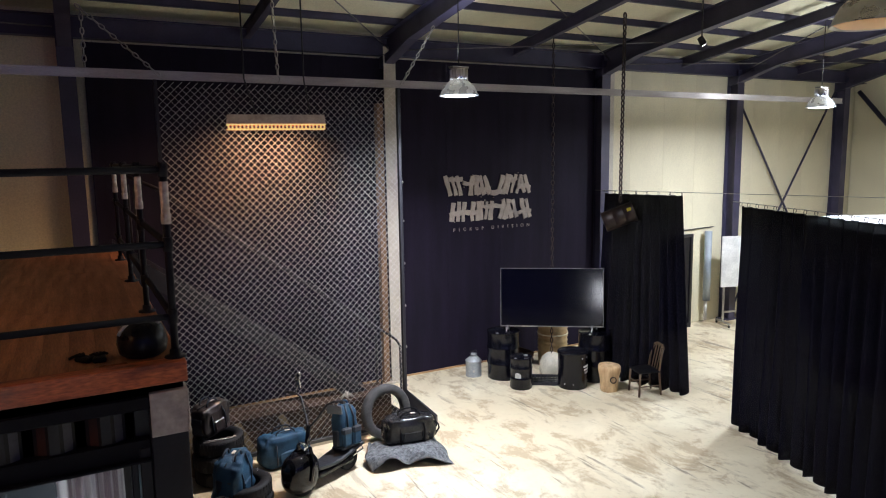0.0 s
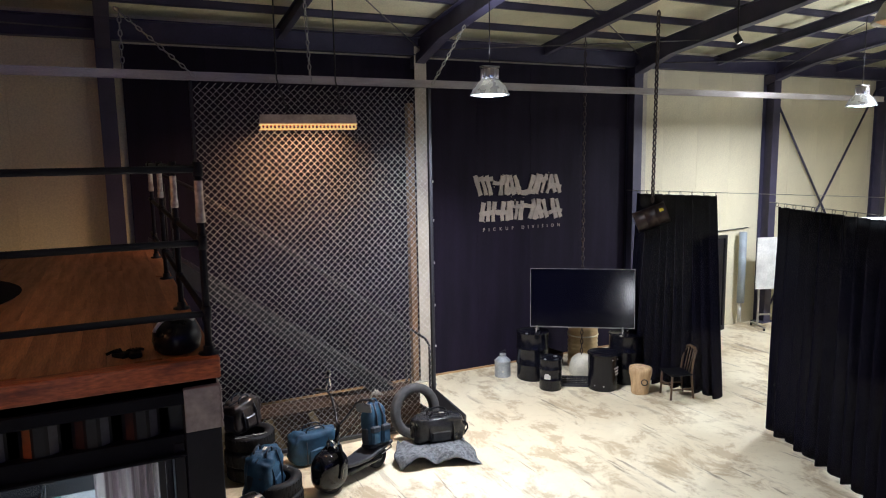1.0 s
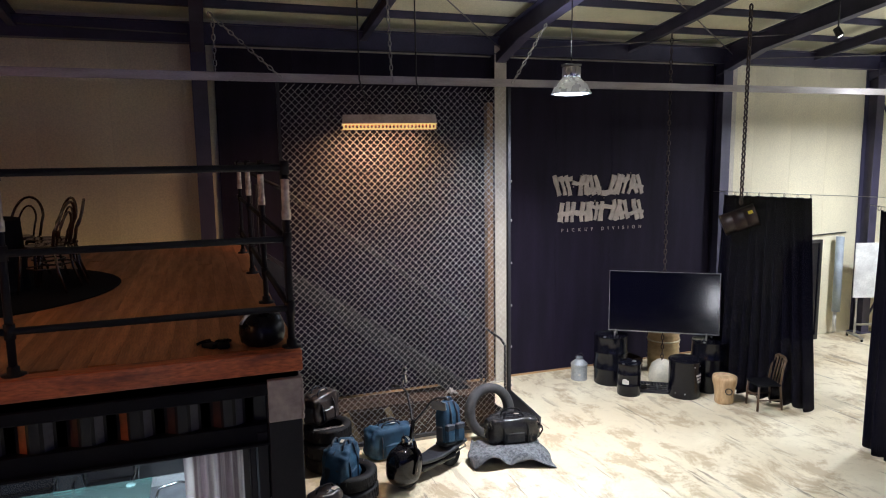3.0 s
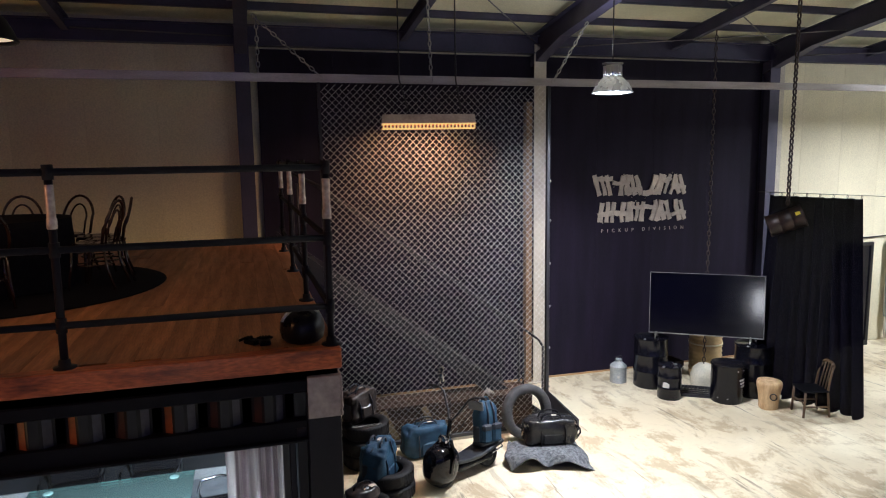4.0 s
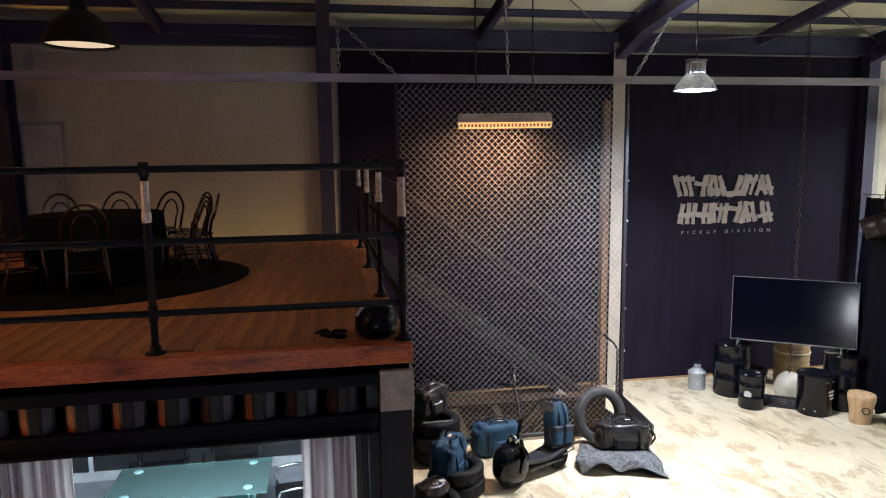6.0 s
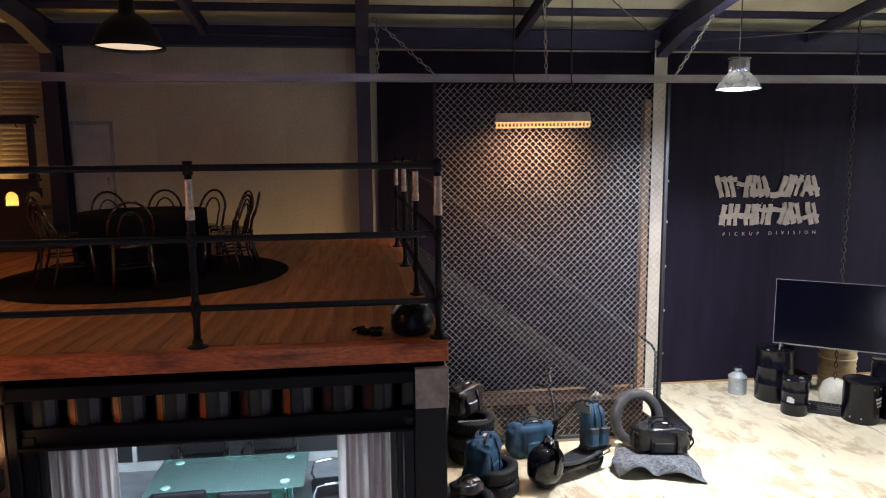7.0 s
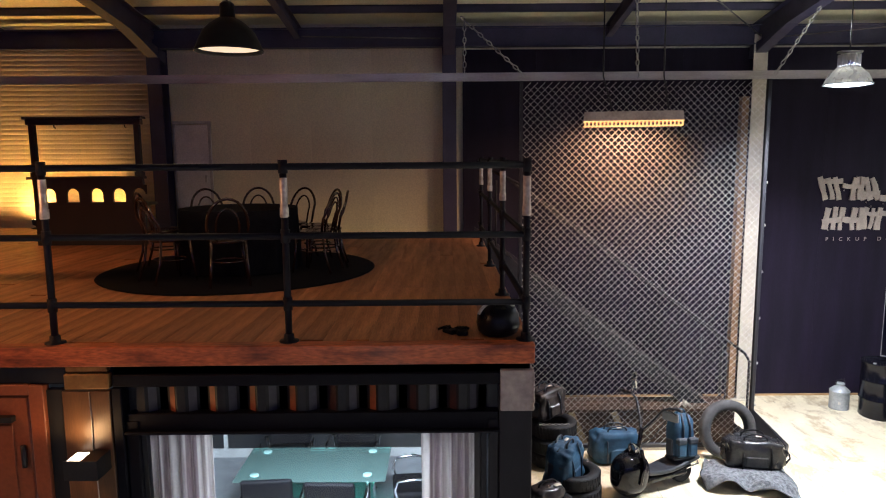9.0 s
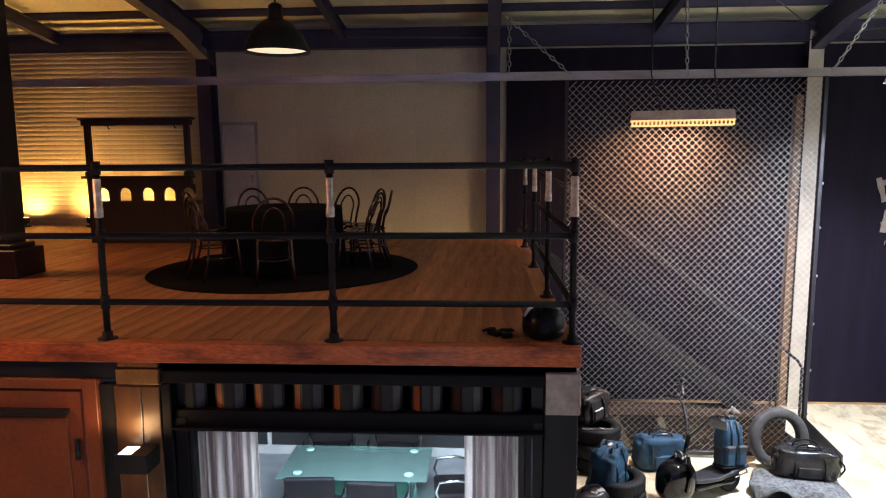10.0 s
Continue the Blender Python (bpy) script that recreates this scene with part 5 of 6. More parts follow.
def hanging_curtain(x0, y0, x1, y1, z0, z1, depth, pleat, seed, label, tail, flare=0.0):
    length, turn = math.hypot(x1 - x0, y1 - y0), math.degrees(math.atan2(y1 - y0, x1 - x0))
    c = thing("black_curtain", label, "curtain", pose((x0 + x1) / 2, (y0 + y1) / 2, 0, 0, 0, turn), group="black curtains")
    part("cloth", pleated(-length / 2, length / 2, z0, z1, depth, pleat, seed, nz=16, sag=0.006, flare=flare), M_CURTAIN, c)
    part("wire", tubes(0.005, [(-length / 2 - 0.2, 0, z1 + 0.05), (length / 2 + tail, 0, z1 + 0.05)], seg=6), M_GALV, c)
    n = int(length / 0.2)
    ring = None
    for k in range(n + 1):
        m = pose(-length / 2 + k * length / n, 0, z1 + 0.025)
        if ring is None:
            bm = bmesh.new()
            tube(bm, [(0, 0.022 * math.cos(t), 0.03 * math.sin(t)) for t in (2 * math.pi * i / 10 for i in range(10))], 0.004, 5, closed=True)
            o = part("ring", bm, M_BLACK, c, m=m)
            ring = o.data
        else:
            shared("ring", ring, c, m)
    return c


hanging_curtain(8.36, 9.35, 8.80, 7.99, 0.03, 3.38, 0.07, 0.14, 21, "black voile curtain gathered beside the television", 3.0, flare=0.42)
hanging_curtain(8.52, 6.64, 6.95, 2.6, 0.03, 3.30, 0.07, 0.22, 33, "long black voile curtain hanging from a wire", 0.5)
banner = thing("black_door", "black glazed door standing open by the wall", "door", pose(12.2, 11.06, 0))
part("frame", boxes((-0.36, -0.29, -0.03, 0.03, 0, 2.2), (0.29, 0.36, -0.03, 0.03, 0, 2.2), (-0.29, 0.29, -0.03, 0.03, 2.13, 2.2), (-0.29, 0.29, -0.03, 0.03, 0, 0.1)), M_BLACK, banner)
part("pane", boxes((-0.29, 0.29, -0.008, 0.008, 0.1, 2.13)), M_SCREEN, banner)
setting("drainpipe", tubes(0.085, [(13.16, 11.12, 0.55), (13.16, 11.12, 2.22)], seg=16), material("blue_grey_pipe", (0.36, 0.41, 0.46), 0.4), "blue-grey upright pipe by the column", "pipe")
setting("drainpipe", tubes(0.04, [(13.16, 11.14, 0.08), (13.16, 11.14, 0.56)], seg=12), material("white_pipe", (0.7, 0.69, 0.64), 0.4), "white pipe below it", "pipe")
setting("conduit", tubes(0.012, [(12.45, 11.28, 2.26), (13.5, 11.28, 2.29)], seg=6), M_BLACK, "thin conduit along the wall", "conduit")
wb = thing("whiteboard", "white board on a wheeled stand", "whiteboard", pose(13.68, 10.6, 0, 0, 0, -20))
part("board", boxes((-0.5, 0.5, -0.015, 0.015, 0.92, 2.12), r=0.006), material("white_board", (0.75, 0.75, 0.72), 0.3), wb)
for x in (-0.40, 0.40):
    part("post", boxes((x - 0.02, x + 0.02, 0.0, 0.03, 0.08, 0.95)), M_GALV, wb)
    part("foot", boxes((x - 0.025, x + 0.025, -0.3, 0.3, 0.06, 0.10), r=0.006), M_GALV, wb)
    for y in (-0.27, 0.27):
        bm = bmesh.new()
        turned(bm, [(0, -0.012), (0.03, -0.012), (0.03, 0.012), (0, 0.012)], 14, pose(x, y, 0.03, 0, 90, 0))
        part("castor", bm, M_BLACK, wb)
part("cross_bar", boxes((-0.4, 0.4, 0.0, 0.03, 0.3, 0.34)), M_GALV, wb)

# white vehicle behind the long curtain
van = thing("white_van", "tall white van parked behind the black curtain", "van", pose(12.2, 5.5, 0, 0, 0, 65))
M_VAN = material("van_white", (0.74, 0.75, 0.76), 0.3, scale=1, fine=0.03, coat=0.3)
bm = bmesh.new()
soft_box(bm, -2.6, 2.6, -1.0, 1.0, 1.8, 2.84, 0.28, 4)
part("roof_shell", bm, M_VAN, van)
bm = bmesh.new()
soft_box(bm, -2.6, 2.6, -0.98, 0.98, 0.45, 2.1, 0.12, 2)
part("body", bm, material("van_dark", (0.03, 0.03, 0.035), 0.3), van, "dark lower body")
for x in (-1.7, 1.7):
    for y in (-0.9, 0.9):
        bm = bmesh.new()
        turned(bm, [(0, -0.11), (0.2, -0.11), (0.33, -0.10), (0.36, -0.05), (0.36, 0.05), (0.33, 0.10), (0.2, 0.11), (0, 0.11)], 24, pose(x, y, 0.36, 90, 0, 0))
        part("wheel", bm, M_BLACK, van)
part("roof_box", boxes((0.2, 0.7, -0.2, 0.2, 2.84, 2.92), r=0.02), M_BLACK, van)
for z in (2.25, 2.62):
    part("window_strip", boxes((-2.2, 2.2, 0.99, 1.012, z, z + 0.10)), M_STICK, van)
part("tail_light", boxes((-2.62, -2.60, -0.8, -0.5, 1.5, 2.1)), material("red_lens", (0.5, 0.03, 0.02), 0.2), van, "red tail light")


# lit doorway in the wall behind the stand, mirrored in the television
lit_door = thing("glazed_door", "narrow black door with a lit frosted pane", "door", pose(-1.46, SOUTH, 0))
part("frame", boxes((-0.48, -0.42, 0.0, 0.06, 0, 2.15), (0.42, 0.48, 0.0, 0.06, 0, 2.15), (-0.42, 0.42, 0.0, 0.06, 2.09, 2.15)), M_BLACK, lit_door)
part("door_panel", boxes((-0.42, 0.42, 0.01, 0.04, 0.0, 0.45), (-0.42, 0.42, 0.01, 0.04, 1.60, 2.09), (-0.42, -0.25, 0.01, 0.04, 0.45, 1.60), (0.25, 0.42, 0.01, 0.04, 0.45, 1.60), r=0.006), M_BLACK, lit_door)
part("pane", boxes((-0.25, 0.25, 0.015, 0.03, 0.45, 1.60)), glow("lit_frosted_glass", (1.0, 0.95, 0.86), 26.0), lit_door, "glowing frosted pane")


# ---- luggage, tyres and scooter in front of the screen ----
def puffy(bm, sx, sy, sz, power=3.0, seed=0, rough=0.012, m=None, belly=0.0, nu=36, nv=20):
    """A soft stuffed block: a rounded superellipsoid with creases, its foot flat on z = 0."""
    def sp(c, e):
        return math.copysign(abs(c) ** e, c)
    e = 2.0 / power
    rows = []
    for j in range(nv + 1):
        b = -math.pi / 2 + math.pi * j / nv
        row = []
        for i in range(nu):
            a = 2 * math.pi * i / nu
            p = Vector((sp(math.cos(b), e) * sp(math.cos(a), e), sp(math.cos(b), e) * sp(math.sin(a), e), sp(math.sin(b), e)))
            w = 1 + belly * (1 - p.z) * 0.5
            q = Vector((p.x * sx / 2 * w, p.y * sy / 2 * w, (p.z + 1) * sz / 2))
            k = noise.noise(q * 7 + Vector((seed, 0, 0))) + 0.6 * noise.noise(q * 17 + Vector((0, seed, 0)))
            q += Vector((p.x, p.y, max(0, p.z))) * rough * k
            row.append(bm.verts.new(q))
        rows.append(row)
    for a, b in zip(rows, rows[1:]):
        for i in range(nu):
            bm.faces.new((a[i], a[(i + 1) % nu], b[(i + 1) % nu], b[i])).smooth = True
    bmesh.ops.remove_doubles(bm, verts=bm.verts, dist=0.0005)
    if m is not None:
        bmesh.ops.transform(bm, matrix=m, verts=bm.verts)


M_BLUE = material("blue_canvas", (0.016, 0.070, 0.132), 0.7, second=(0.008, 0.034, 0.072), scale=6, bump=0.35, bump_scale=110)
M_NAVY = material("navy_trim", (0.012, 0.018, 0.03), 0.6, second=(0.02, 0.026, 0.04), scale=8, bump=0.2)
M_TAG = material("pale_tag", (0.60, 0.52, 0.44), 0.6)
M_TYRE = material("tyre_rubber", (0.007, 0.007, 0.009), 0.65, specular=0.3, second=(0.011, 0.011, 0.012), scale=7, bump=0.25, bump_scale=60)
M_TYREPALE = material("dusty_rubber", (0.065, 0.065, 0.067), 0.75, second=(0.040, 0.040, 0.042), scale=7, bump=0.25, bump_scale=60)


def handle(x, y, z, half, high, along="x", r=0.011):
    pts = []
    for i in range(9):
        a = math.pi * i / 8
        d, h = -half * math.cos(a), high * math.sin(a) ** 0.7
        pts.append((x + d, y, z + h) if along == "x" else (x, y + d, z + h))
    return tubes(r, pts, seg=6)


def duffel(m, label, w=0.58, d=0.30, h=0.42, cloth=None, trim=None, seed=0):
    b = thing("travel_bag", label, "bag", m, group="luggage")
    bm = bmesh.new()
    puffy(bm, w, d, h, 5.2, seed, 0.036, belly=0.06, nu=56, nv=32)
    part("body", bm, cloth, b)
    for s in (-1, 1):
        for k in (-1, 1):
            bm = bmesh.new()
            tube(bm, [(k * w * 0.24, s * (d / 2 + 0.012), 0.03), (k * w * 0.24, s * (d / 2 + 0.016), h * 0.6), (k * w * 0.22, s * d * 0.36, h * 0.98)], 0.018, 6, flat=0.35)
            part("strap", bm, trim, b)
        part("handle", handle(0, s * d * 0.22, h * 0.96, w * 0.20, 0.085), trim, b)
        part("pocket", boxes((-w * 0.20, w * 0.20, s * (d / 2 + 0.004) - 0.02, s * (d / 2 + 0.004) + 0.02, h * 0.12, h * 0.52), r=0.018), cloth, b)
    part("zip", tubes(0.007, [(-w * 0.42, 0, h * 0.97), (0, 0, h * 1.005), (w * 0.42, 0, h * 0.97)], seg=6), trim, b)
    for x in (-1, 1):
        part("end_panel", boxes((x * w * 0.5 - 0.012, x * w * 0.5 + 0.012, -d * 0.3, d * 0.3, h * 0.15, h * 0.7), r=0.01), trim, b)
    part("tag", boxes((0.02, 0.09, -0.02, 0.02, h + 0.012, h + 0.022), r=0.004), M_TAG, b, "pale paper tag")
    return b


duffel(pose(2.26, 8.76, 0, 0, 0, 8), "blue canvas travel bag with dark straps on the floor", 0.67, 0.30, 0.44, M_BLUE, M_NAVY, 2)
duffel(pose(1.40, 7.82, 0.13, 4, -7, 55), "blue canvas travel bag standing in a tyre", 0.47, 0.33, 0.58, M_BLUE, M_NAVY, 5)
duffel(pose(1.36, 8.80, 0.62, 0, -6, 35), "dark brown leather holdall resting on tyres", 0.44, 0.28, 0.40, material("brown_black_leather", (0.012, 0.010, 0.011), 0.32, second=(0.035, 0.026, 0.024), scale=7, bump=0.25), M_NAVY, 8)
big = duffel(pose(3.93, 8.33, 0.115, 0, 0, -8), "shiny black leather holdall on a grey blanket", 0.72, 0.34, 0.38, material("shiny_black_leather", (0.014, 0.014, 0.016), 0.22, second=(0.024, 0.024, 0.026), scale=6, bump=0.3, bump_scale=45), M_LEATHER, 11)
for k in range(3):
    part("buckle_strap", tubes(0.012, [(0.355, -0.10 + 0.1 * k, 0.08), (0.41, -0.10 + 0.1 * k, 0.16), (0.40, -0.10 + 0.1 * k, 0.22), (0.352, -0.10 + 0.1 * k, 0.27)], seg=6), M_LEATHER, big)


def backpack(m):
    b = thing("backpack", "upright blue canvas backpack with dark pockets on a scooter seat", "backpack", m, group="luggage")
    bm = bmesh.new()
    puffy(bm, 0.31, 0.20, 0.58, 3.6, 3, 0.016, belly=0.16)
    part("body", bm, M_BLUE, b)
    for x in (-0.085, 0.085):
        part("pocket", boxes((x - 0.07, x + 0.07, -0.155, -0.08, 0.05, 0.25), r=0.025), M_BLUE, b)
        part("pocket_flap", boxes((x - 0.074, x + 0.074, -0.162, -0.09, 0.20, 0.29), r=0.02), M_NAVY, b, "dark pocket flap")
        part("strap", tubes(0.014, [(x * 0.6, -0.118, 0.26), (x * 0.62, -0.12, 0.42), (x * 0.5, -0.06, 0.57)], seg=6), M_NAVY, b)
        part("side_pocket", boxes((x * 1.9 - 0.02, x * 1.9 + 0.02, -0.06, 0.06, 0.05, 0.26), r=0.015), M_NAVY, b)
    part("top_loop", handle(0, 0.0, 0.55, 0.06, 0.07, r=0.014), M_BLUE, b)
    part("base_panel", boxes((-0.165, 0.165, -0.105, 0.10, 0.0, 0.045), r=0.015), M_NAVY, b)
    return b


def tyre(name, label, R, wide, m, mat, hole=0.62, group="tyres"):
    t = thing(name, label, "tyre", m, group=group)
    prof, w = [], wide / 2
    r = R * hole
    for x, z in ((r, -w * 0.75), (R * 0.80, -w), (R * 0.93, -w * 0.92), (R * 0.985, -w * 0.7), (R, -w * 0.35), (R, w * 0.35), (R * 0.985, w * 0.7), (R * 0.93, w * 0.92), (R * 0.80, w), (r, w * 0.75), (r * 0.985, w * 0.55), (r * 1.12, 0), (r * 0.985, -w * 0.55), (r, -w * 0.75)):
        prof.append((x, z))
    bm = bmesh.new()
    turned(bm, prof, 40)
    part("carcass", bm, mat, t)
    if hole > 0.65:
        return t
    bm = bmesh.new()
    for k in range(40):
        a = 360 * k / 40
        for s in (-1, 1):
            box(bm, R * 0.985, R * 1.012, -0.006, 0.014, min(0.1 * w * s, 0.72 * w * s), max(0.1 * w * s, 0.72 * w * s), m=pose(0, 0, 0, 0, 0, a + 2.5 * s))
    part("tread", bm, mat, t)
    return t


tyre("car_tyre", "black car tyre lying flat under a bag", 0.33, 0.18, pose(1.52, 7.80, 0.091), M_TYRE)
tyre("car_tyre", "black car tyre lying flat under a bag", 0.33, 0.18, pose(1.51, 7.81, 0.272, 0, 0, 40), M_TYRE)
tyre("car_tyre", "black car tyre lying flat in a stack", 0.31, 0.20, pose(1.42, 8.74, 0.101, 0, 0, 15), M_TYRE)
tyre("car_tyre", "black car tyre lying flat in a stack", 0.31, 0.20, pose(1.40, 8.72, 0.302, 0, 0, 60), M_TYRE)
tyre("car_tyre", "black car tyre lying flat in a stack", 0.31, 0.20, pose(1.42, 8.75, 0.503, 0, 0, 5), M_TYRE)
tyre("car_tyre", "black car tyre lying flat by the container", 0.33, 0.22, pose(1.12, 7.30, 0.111), M_TYRE)
tyre("motorcycle_tyre", "dusty grey motorcycle tyre leaning on the screen", 0.40, 0.15, pose(3.82, 8.88, 0.375) @ pose(0, 0, 0, 80, 0, 8), M_TYREPALE, 0.68)
size_mat = M_GALV
for a, b in (((1.76, 7.62, 0.20), (1.72, 8.0, 0.375)), ((1.60, 8.55, 0.60), (1.20, 8.50, 0.62))):
    chain(a, b, "short steel chain lying over a tyre", link=0.05, r=0.005, width=0.032)
helm = thing("leather_pouch", "crumpled brown leather pouch on a tyre", "pouch", pose(1.12, 7.28, 0.222, 0, 0, 30))
bm = bmesh.new()
puffy(bm, 0.42, 0.28, 0.20, 2.6, 15, 0.03)
part("body", bm, bpy.data.materials["brown_black_leather"], helm)
part("strap", handle(0, 0, 0.18, 0.12, 0.06), M_LEATHER, helm)
part("tag", boxes((0.05, 0.13, -0.10, -0.04, 0.19, 0.197), r=0.003), M_TAG, helm, "pale tag")
post2 = thing("wooden_post", "short pale timber post beside the container", "post", pose(1.13, 8.95, 0, 0, -10, 20))
part("stave", boxes((-0.03, 0.03, -0.03, 0.03, 0, 0.95), r=0.006), bpy.data.materials["pale_timber"], post2)

# low box under the grey blanket
bm = bmesh.new()
nx, ny = 46, 34
grid = []
for j in range(ny + 1):
    row = []
    for i in range(nx + 1):
        x, y = (i / nx - 0.5) * 1.06, (j / ny - 0.5) * 0.80
        dx, dy = max(0, abs(x) - 0.36), max(0, abs(y) - 0.19)
        d = math.hypot(dx, dy)
        fold = 0.05 * noise.noise(Vector((x * 4.5, y * 4.5, 3))) * min(1, d * 7) + 0.035 * math.sin(9 * x + 4 * y) * min(1, d * 6)
        z = 0.125 - min(0.115, d * 0.62) + 2.6 * fold + 0.02
        cave = max(0.0, -y - 0.19) / 0.21  # the front edge arches off the floor between its corners
        z += cave * 0.10 * max(0.0, math.sin(math.pi * (x + 0.42) / 0.62)) if -0.42 < x < 0.20 else 0.0
        row.append(bm.verts.new((x * (1.0 - 0.22 * max(0.0, y + 0.1)) + 0.10 * noise.noise(Vector((x * 3, y * 3, 9))), y - 0.12 * max(0, 0.1 - y) * (1 if x < 0 else 1.4) + 0.06 * math.sin(7 * x + 1) * max(0.0, 0.2 - y), max(0.008, z))))
    grid.append(row)
for j in range(ny):
    for i in range(nx):
        bm.faces.new((grid[j][i], grid[j][i + 1], grid[j + 1][i + 1], grid[j + 1][i])).smooth = True
M_FELT = material("grey_felt", (0.17, 0.18, 0.19), 0.95, second=(0.06, 0.065, 0.072), scale=24, bump=0.5, bump_scale=90, fine=0.3)
blanket = tagged(part("grey_blanket", bm, M_FELT, m=pose(3.79, 8.20, 0.0, 0, 0, -14)), "crumpled grey felt blanket over a low box", "blanket")
solid = blanket.modifiers.new("thick", "SOLIDIFY")
solid.thickness, solid.offset = 0.007, -1
lowbox = thing("low_box", "low wooden box under the grey blanket", "box", pose(3.84, 8.24, 0, 0, 0, -12))
part("lid", boxes((-0.34, 0.34, -0.17, 0.17, 0.08, 0.10)), M_OLDWOOD, lowbox)
part("body", boxes((-0.32, 0.32, -0.15, 0.15, 0, 0.08)), M_OLDWOOD, lowbox)

# fat-wheeled scooter, its front turned to the hall
yaw = 27.0
sc = thing("electric_scooter", "gloss black fat-wheeled electric scooter with high handlebars", "scooter", pose(2.20, 7.80, 0, 0, 0, yaw))
M_SEAT = material("seat_vinyl", (0.016, 0.018, 0.024), 0.42, second=(0.024, 0.027, 0.034), scale=6, bump=0.15)


def wheel(x, s):
    bm = bmesh.new()
    turned(bm, [(0.10, -0.10), (0.19, -0.115), (0.225, -0.09), (0.232, -0.03), (0.232, 0.03), (0.225, 0.09), (0.19, 0.115), (0.10, 0.10)], 32, pose(x, 0, 0.232 * s, 90, 0, 0) @ Matrix.Scale(s, 4))
    w = part("wheel", bm, M_TYRE, sc)
    bm = bmesh.new()
    turned(bm, [(0, -0.10), (0.10, -0.10), (0.11, -0.08), (0.11, 0.08), (0.10, 0.10), (0, 0.10)], 24, pose(x, 0, 0.232 * s, 90, 0, 0) @ Matrix.Scale(s, 4))
    part("rim", bm, M_BLACK, w)


wheel(0.0, 0.95)
wheel(0.82, 0.66)
bm = bmesh.new()
puffy(bm, 0.48, 0.36, 0.50, 2.6, 1, 0.0, m=pose(-0.03, 0, 0.035, 0, 6, 0))
part("mudguard", bm, M_GLOSS, sc, "gloss black bulbous mudguard")
bm = bmesh.new()
soft_box(bm, 0.22, 0.86, -0.11, 0.11, 0.12, 0.21, 0.035, 3)
part("deck", bm, M_GLOSS, sc)
bm = bmesh.new()
soft_box(bm, 0.20, 1.02, -0.15, 0.15, 0.215, 0.265, 0.022, 3)
bmesh.ops.subdivide_edges(bm, edges=[e for e in bm.edges if abs(e.verts[0].co.x - e.verts[1].co.x) > 0.3], cuts=8, use_grid_fill=True)
for v in bm.verts:
    u = (v.co.x - 0.20) / 0.82
    v.co.z += 0.16 * max(0, u - 0.35) ** 1.3 + 0.10 * max(0, 0.18 - u)
    v.co.y *= 0.62 + 0.38 * min(1, u * 2.2)
part("seat", bm, M_SEAT, sc, "grey-black vinyl seat")
part("seat_post", tubes(0.03, [(0.6, 0, 0.20), (0.62, 0, 0.245)]), M_GLOSS, sc)
for s in (-1, 1):
    part("fork_leg", tubes(0.022, [(0.0, s * 0.19, 0.22), (0.05, s * 0.19, 0.44), (0.11, s * 0.07, 0.58)]), M_GLOSS, sc)
part("stem", tubes(0.026, [(0.10, 0, 0.50), (0.17, 0, 0.82)]), M_GLOSS, sc)
bar_ob = part("handlebar", tubes(0.015, [(0.21, 0.36, 1.165), (0.25, 0.29, 1.165), (0.27, 0.225, 1.12), (0.22, 0.09, 0.90), (0.17, 0.03, 0.82), (0.17, -0.03, 0.82), (0.22, -0.09, 0.90), (0.275, -0.225, 1.10), (0.31, -0.29, 1.14), (0.36, -0.36, 1.14)], seg=8), M_BLACK, sc)
for s, x, z in ((1, 0.22, 1.165), (-1, 0.345, 1.14)):
    part("grip", tubes(0.021, [(x + 0.02, s * 0.32, z), (x - 0.02 * s, s * 0.43, z)], seg=8), M_BLACK, bar_ob)
    part("brake_lever", tubes(0.007, [(x + 0.01, s * 0.26, z), (x - 0.06, s * 0.34, z - 0.02), (x - 0.07, s * 0.43, z - 0.03)], seg=6), M_BLACK, bar_ob)
stalk = part("mirror_stalk", tubes(0.007, [(0.25, 0.28, 1.165), (0.29, 0.29, 1.26), (0.30, 0.29, 1.34)], seg=6), M_CHROME, bar_ob)
bm = bmesh.new()
soft_box(bm, -0.012, 0.012, -0.035, 0.035, -0.07, 0.07, 0.01, 2, m=pose(0.29, 0.285, 1.27, 0, -20, 25))
part("mirror", bm, M_CHROME, stalk, "chrome mirror")
bm = bmesh.new()
turned(bm, [(0, -0.012), (0.042, -0.01), (0.05, 0), (0.045, 0.012), (0, 0.018)], 18, pose(0.30, 0.29, 1.38) @ pose(0, 0, 0, 0, -75, 0))
part("bar_end_mirror", bm, M_CHROME, stalk, "round chrome mirror")
stalk = part("mirror_stalk", tubes(0.007, [(0.30, -0.27, 1.13), (0.32, -0.29, 1.08)], seg=6), M_BLACK, bar_ob)
bm = bmesh.new()
soft_box(bm, -0.015, 0.015, -0.10, 0.10, -0.06, 0.06, 0.013, 2, m=pose(0.32, -0.30, 1.04, 0, -12, 20))
part("mirror", bm, material("grey_mirror_back", (0.16, 0.17, 0.19), 0.45), stalk, "grey mirror back")
lamp_ob = bmesh.new()
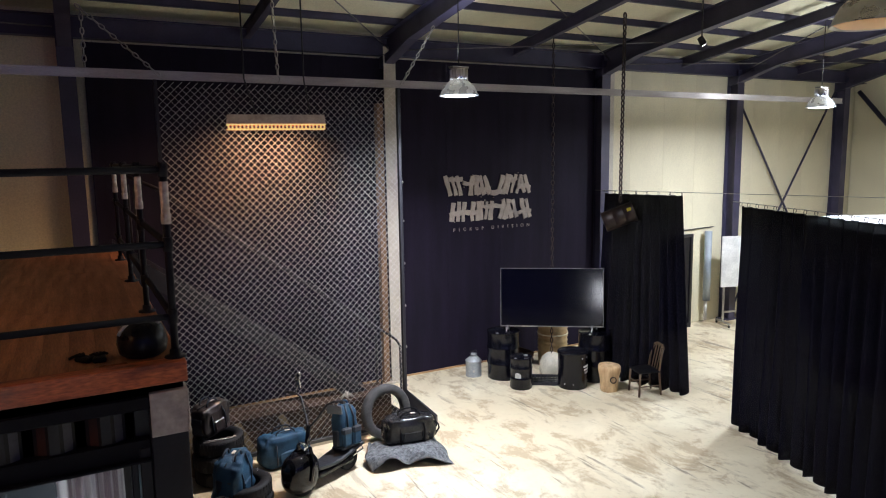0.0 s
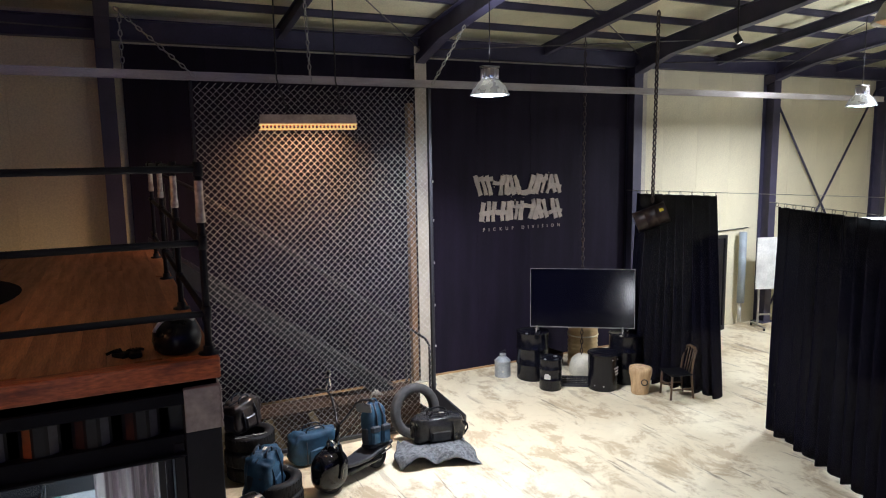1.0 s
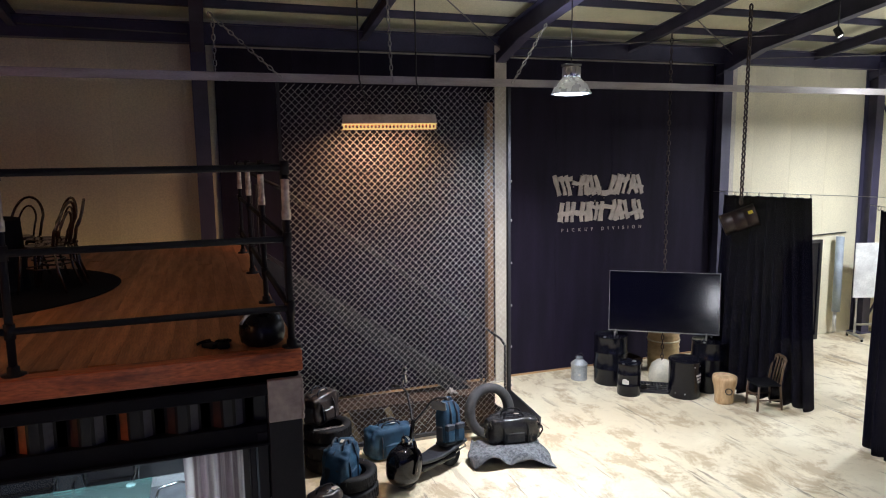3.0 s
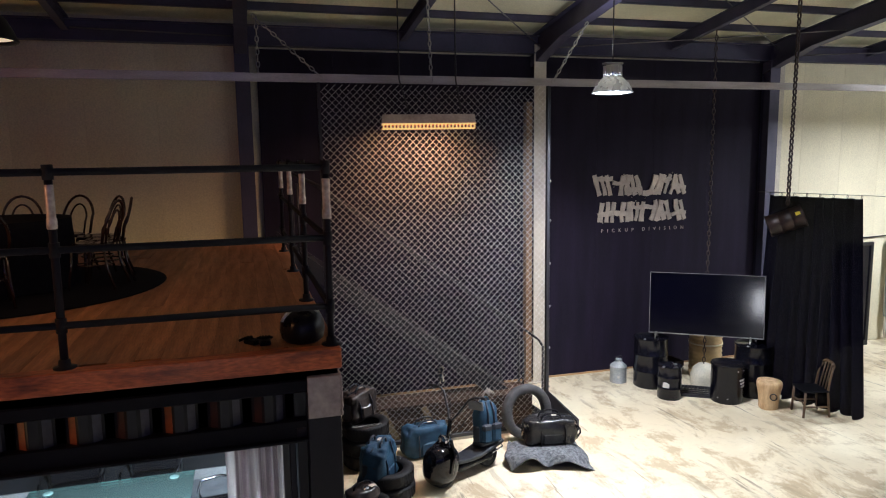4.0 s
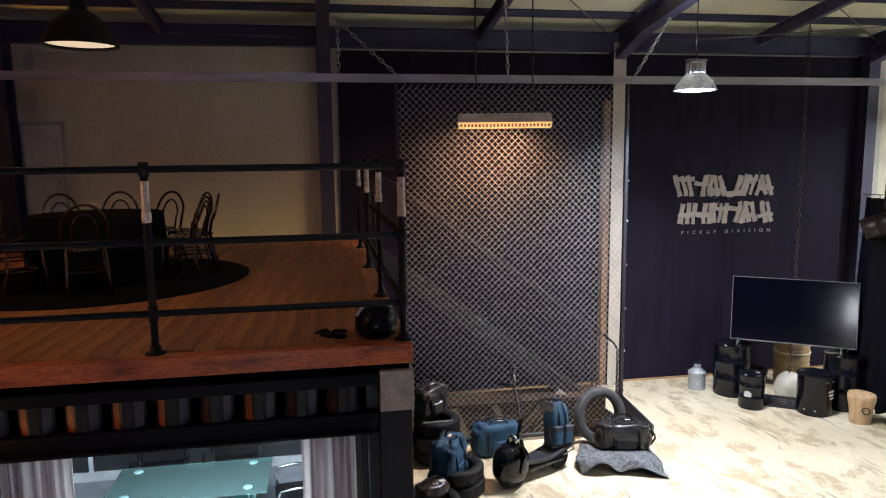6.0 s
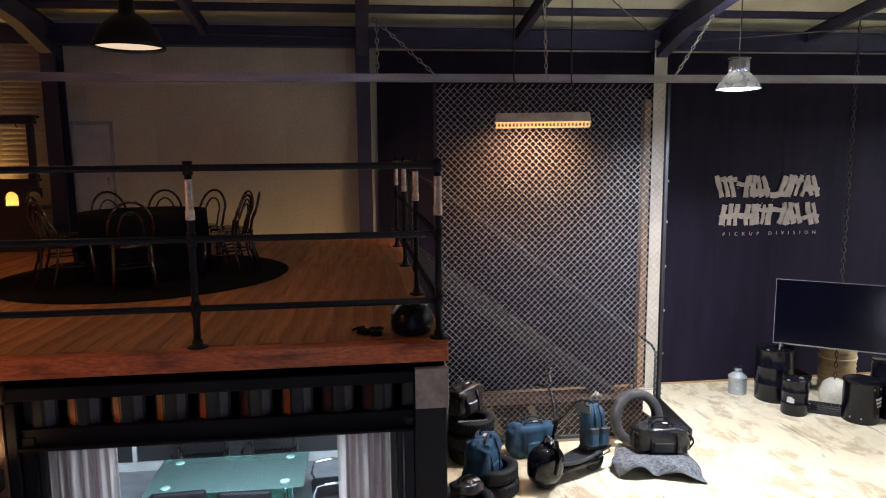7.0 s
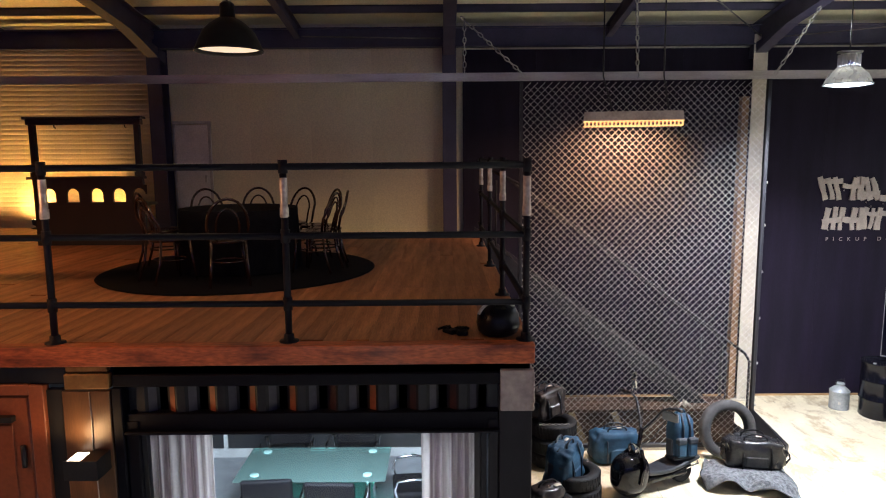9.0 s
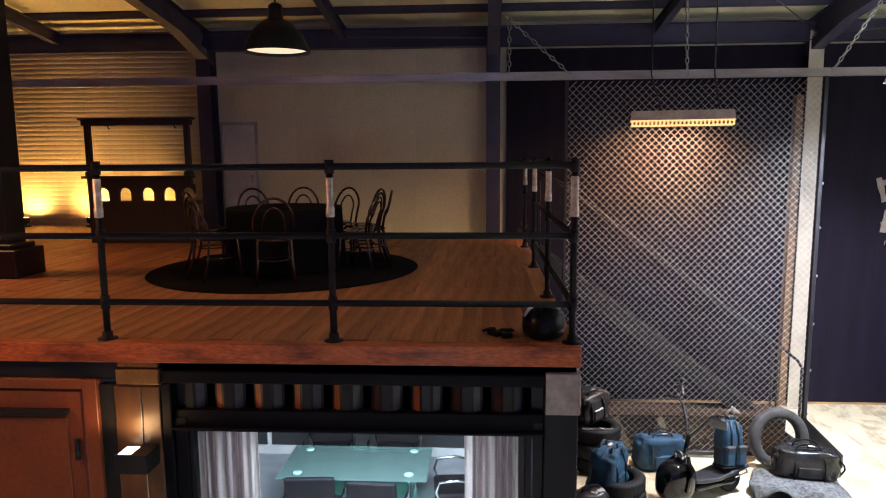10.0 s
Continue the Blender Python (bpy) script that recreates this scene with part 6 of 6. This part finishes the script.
turned(lamp_ob, [(0, -0.05), (0.045, -0.045), (0.07, 0), (0.072, 0.03), (0.06, 0.035), (0, 0.03)], 20, pose(0.05, 0, 0.585) @ pose(0, 0, 0, 0, -90, 0))
part("headlight", lamp_ob, M_CHROME, sc, "round chrome headlight")
for s in (-1, 1):
    part("cable", tubes(0.006, [(0.26, s * 0.24, 1.14), (0.36, s * 0.20, 0.95), (0.26, s * 0.10, 0.72), (0.12, 0, 0.60)], seg=6), M_BLACK, sc)
part("side_stand", tubes(0.012, [(0.62, 0.10, 0.16), (0.68, 0.24, 0.01)], seg=6), M_GALV, sc)
part("grab_rail", tubes(0.010, [(0.80, -0.13, 0.22), (0.98, -0.15, 0.26), (1.06, 0, 0.30), (0.98, 0.15, 0.26), (0.80, 0.13, 0.22)], seg=6), M_CHROME, sc, "chrome rear rail")
bm = bmesh.new()
turned(bm, [(0, 0), (0.02, 0), (0.02, 0.02), (0, 0.02)], 12, pose(1.05, 0, 0.30, 0, 90, 0))
part("tail_light", bm, bpy.data.materials["red_lens"], sc)
backpack(pose(2.93, 8.16, 0.30, -8, 5, 20))


# ---- deck boards, each laid on its own ----
deck = setting("deck", boxes((-10.05, SIDE - 0.03, FRONT + 0.12, 9.85, 2.902, 2.93), (-10.05, -4.45, 9.9, 11.2, 2.902, 2.93)), M_OLDWOOD, "brown oak boarded deck of the mezzanine", "floor")
lengths = {}
rnd = random.Random(9)
x = SIDE - 0.145
while x > -10.0:
    end = 9.88 if x > -4.45 else 11.2
    cuts = sorted([FRONT + 0.105] + [rnd.uniform(5.2, 9.2)] + [end])
    for a, b in zip(cuts, cuts[1:]):
        key = round(b - a, 1)
        if key not in lengths:
            bm = bmesh.new()
            soft_box(bm, 0.0004, 0.1416, 0, key, 0, 0.049, 0.0012, 1)
            o = part("plank", bm, M_PLANK, deck)
            lengths[key] = o.data
        else:
            o = shared("plank", lengths[key], deck)
        o.matrix_basis = pose(x, b - key, 2.931 - rnd.uniform(0, 0.0015))
    x -= 0.142
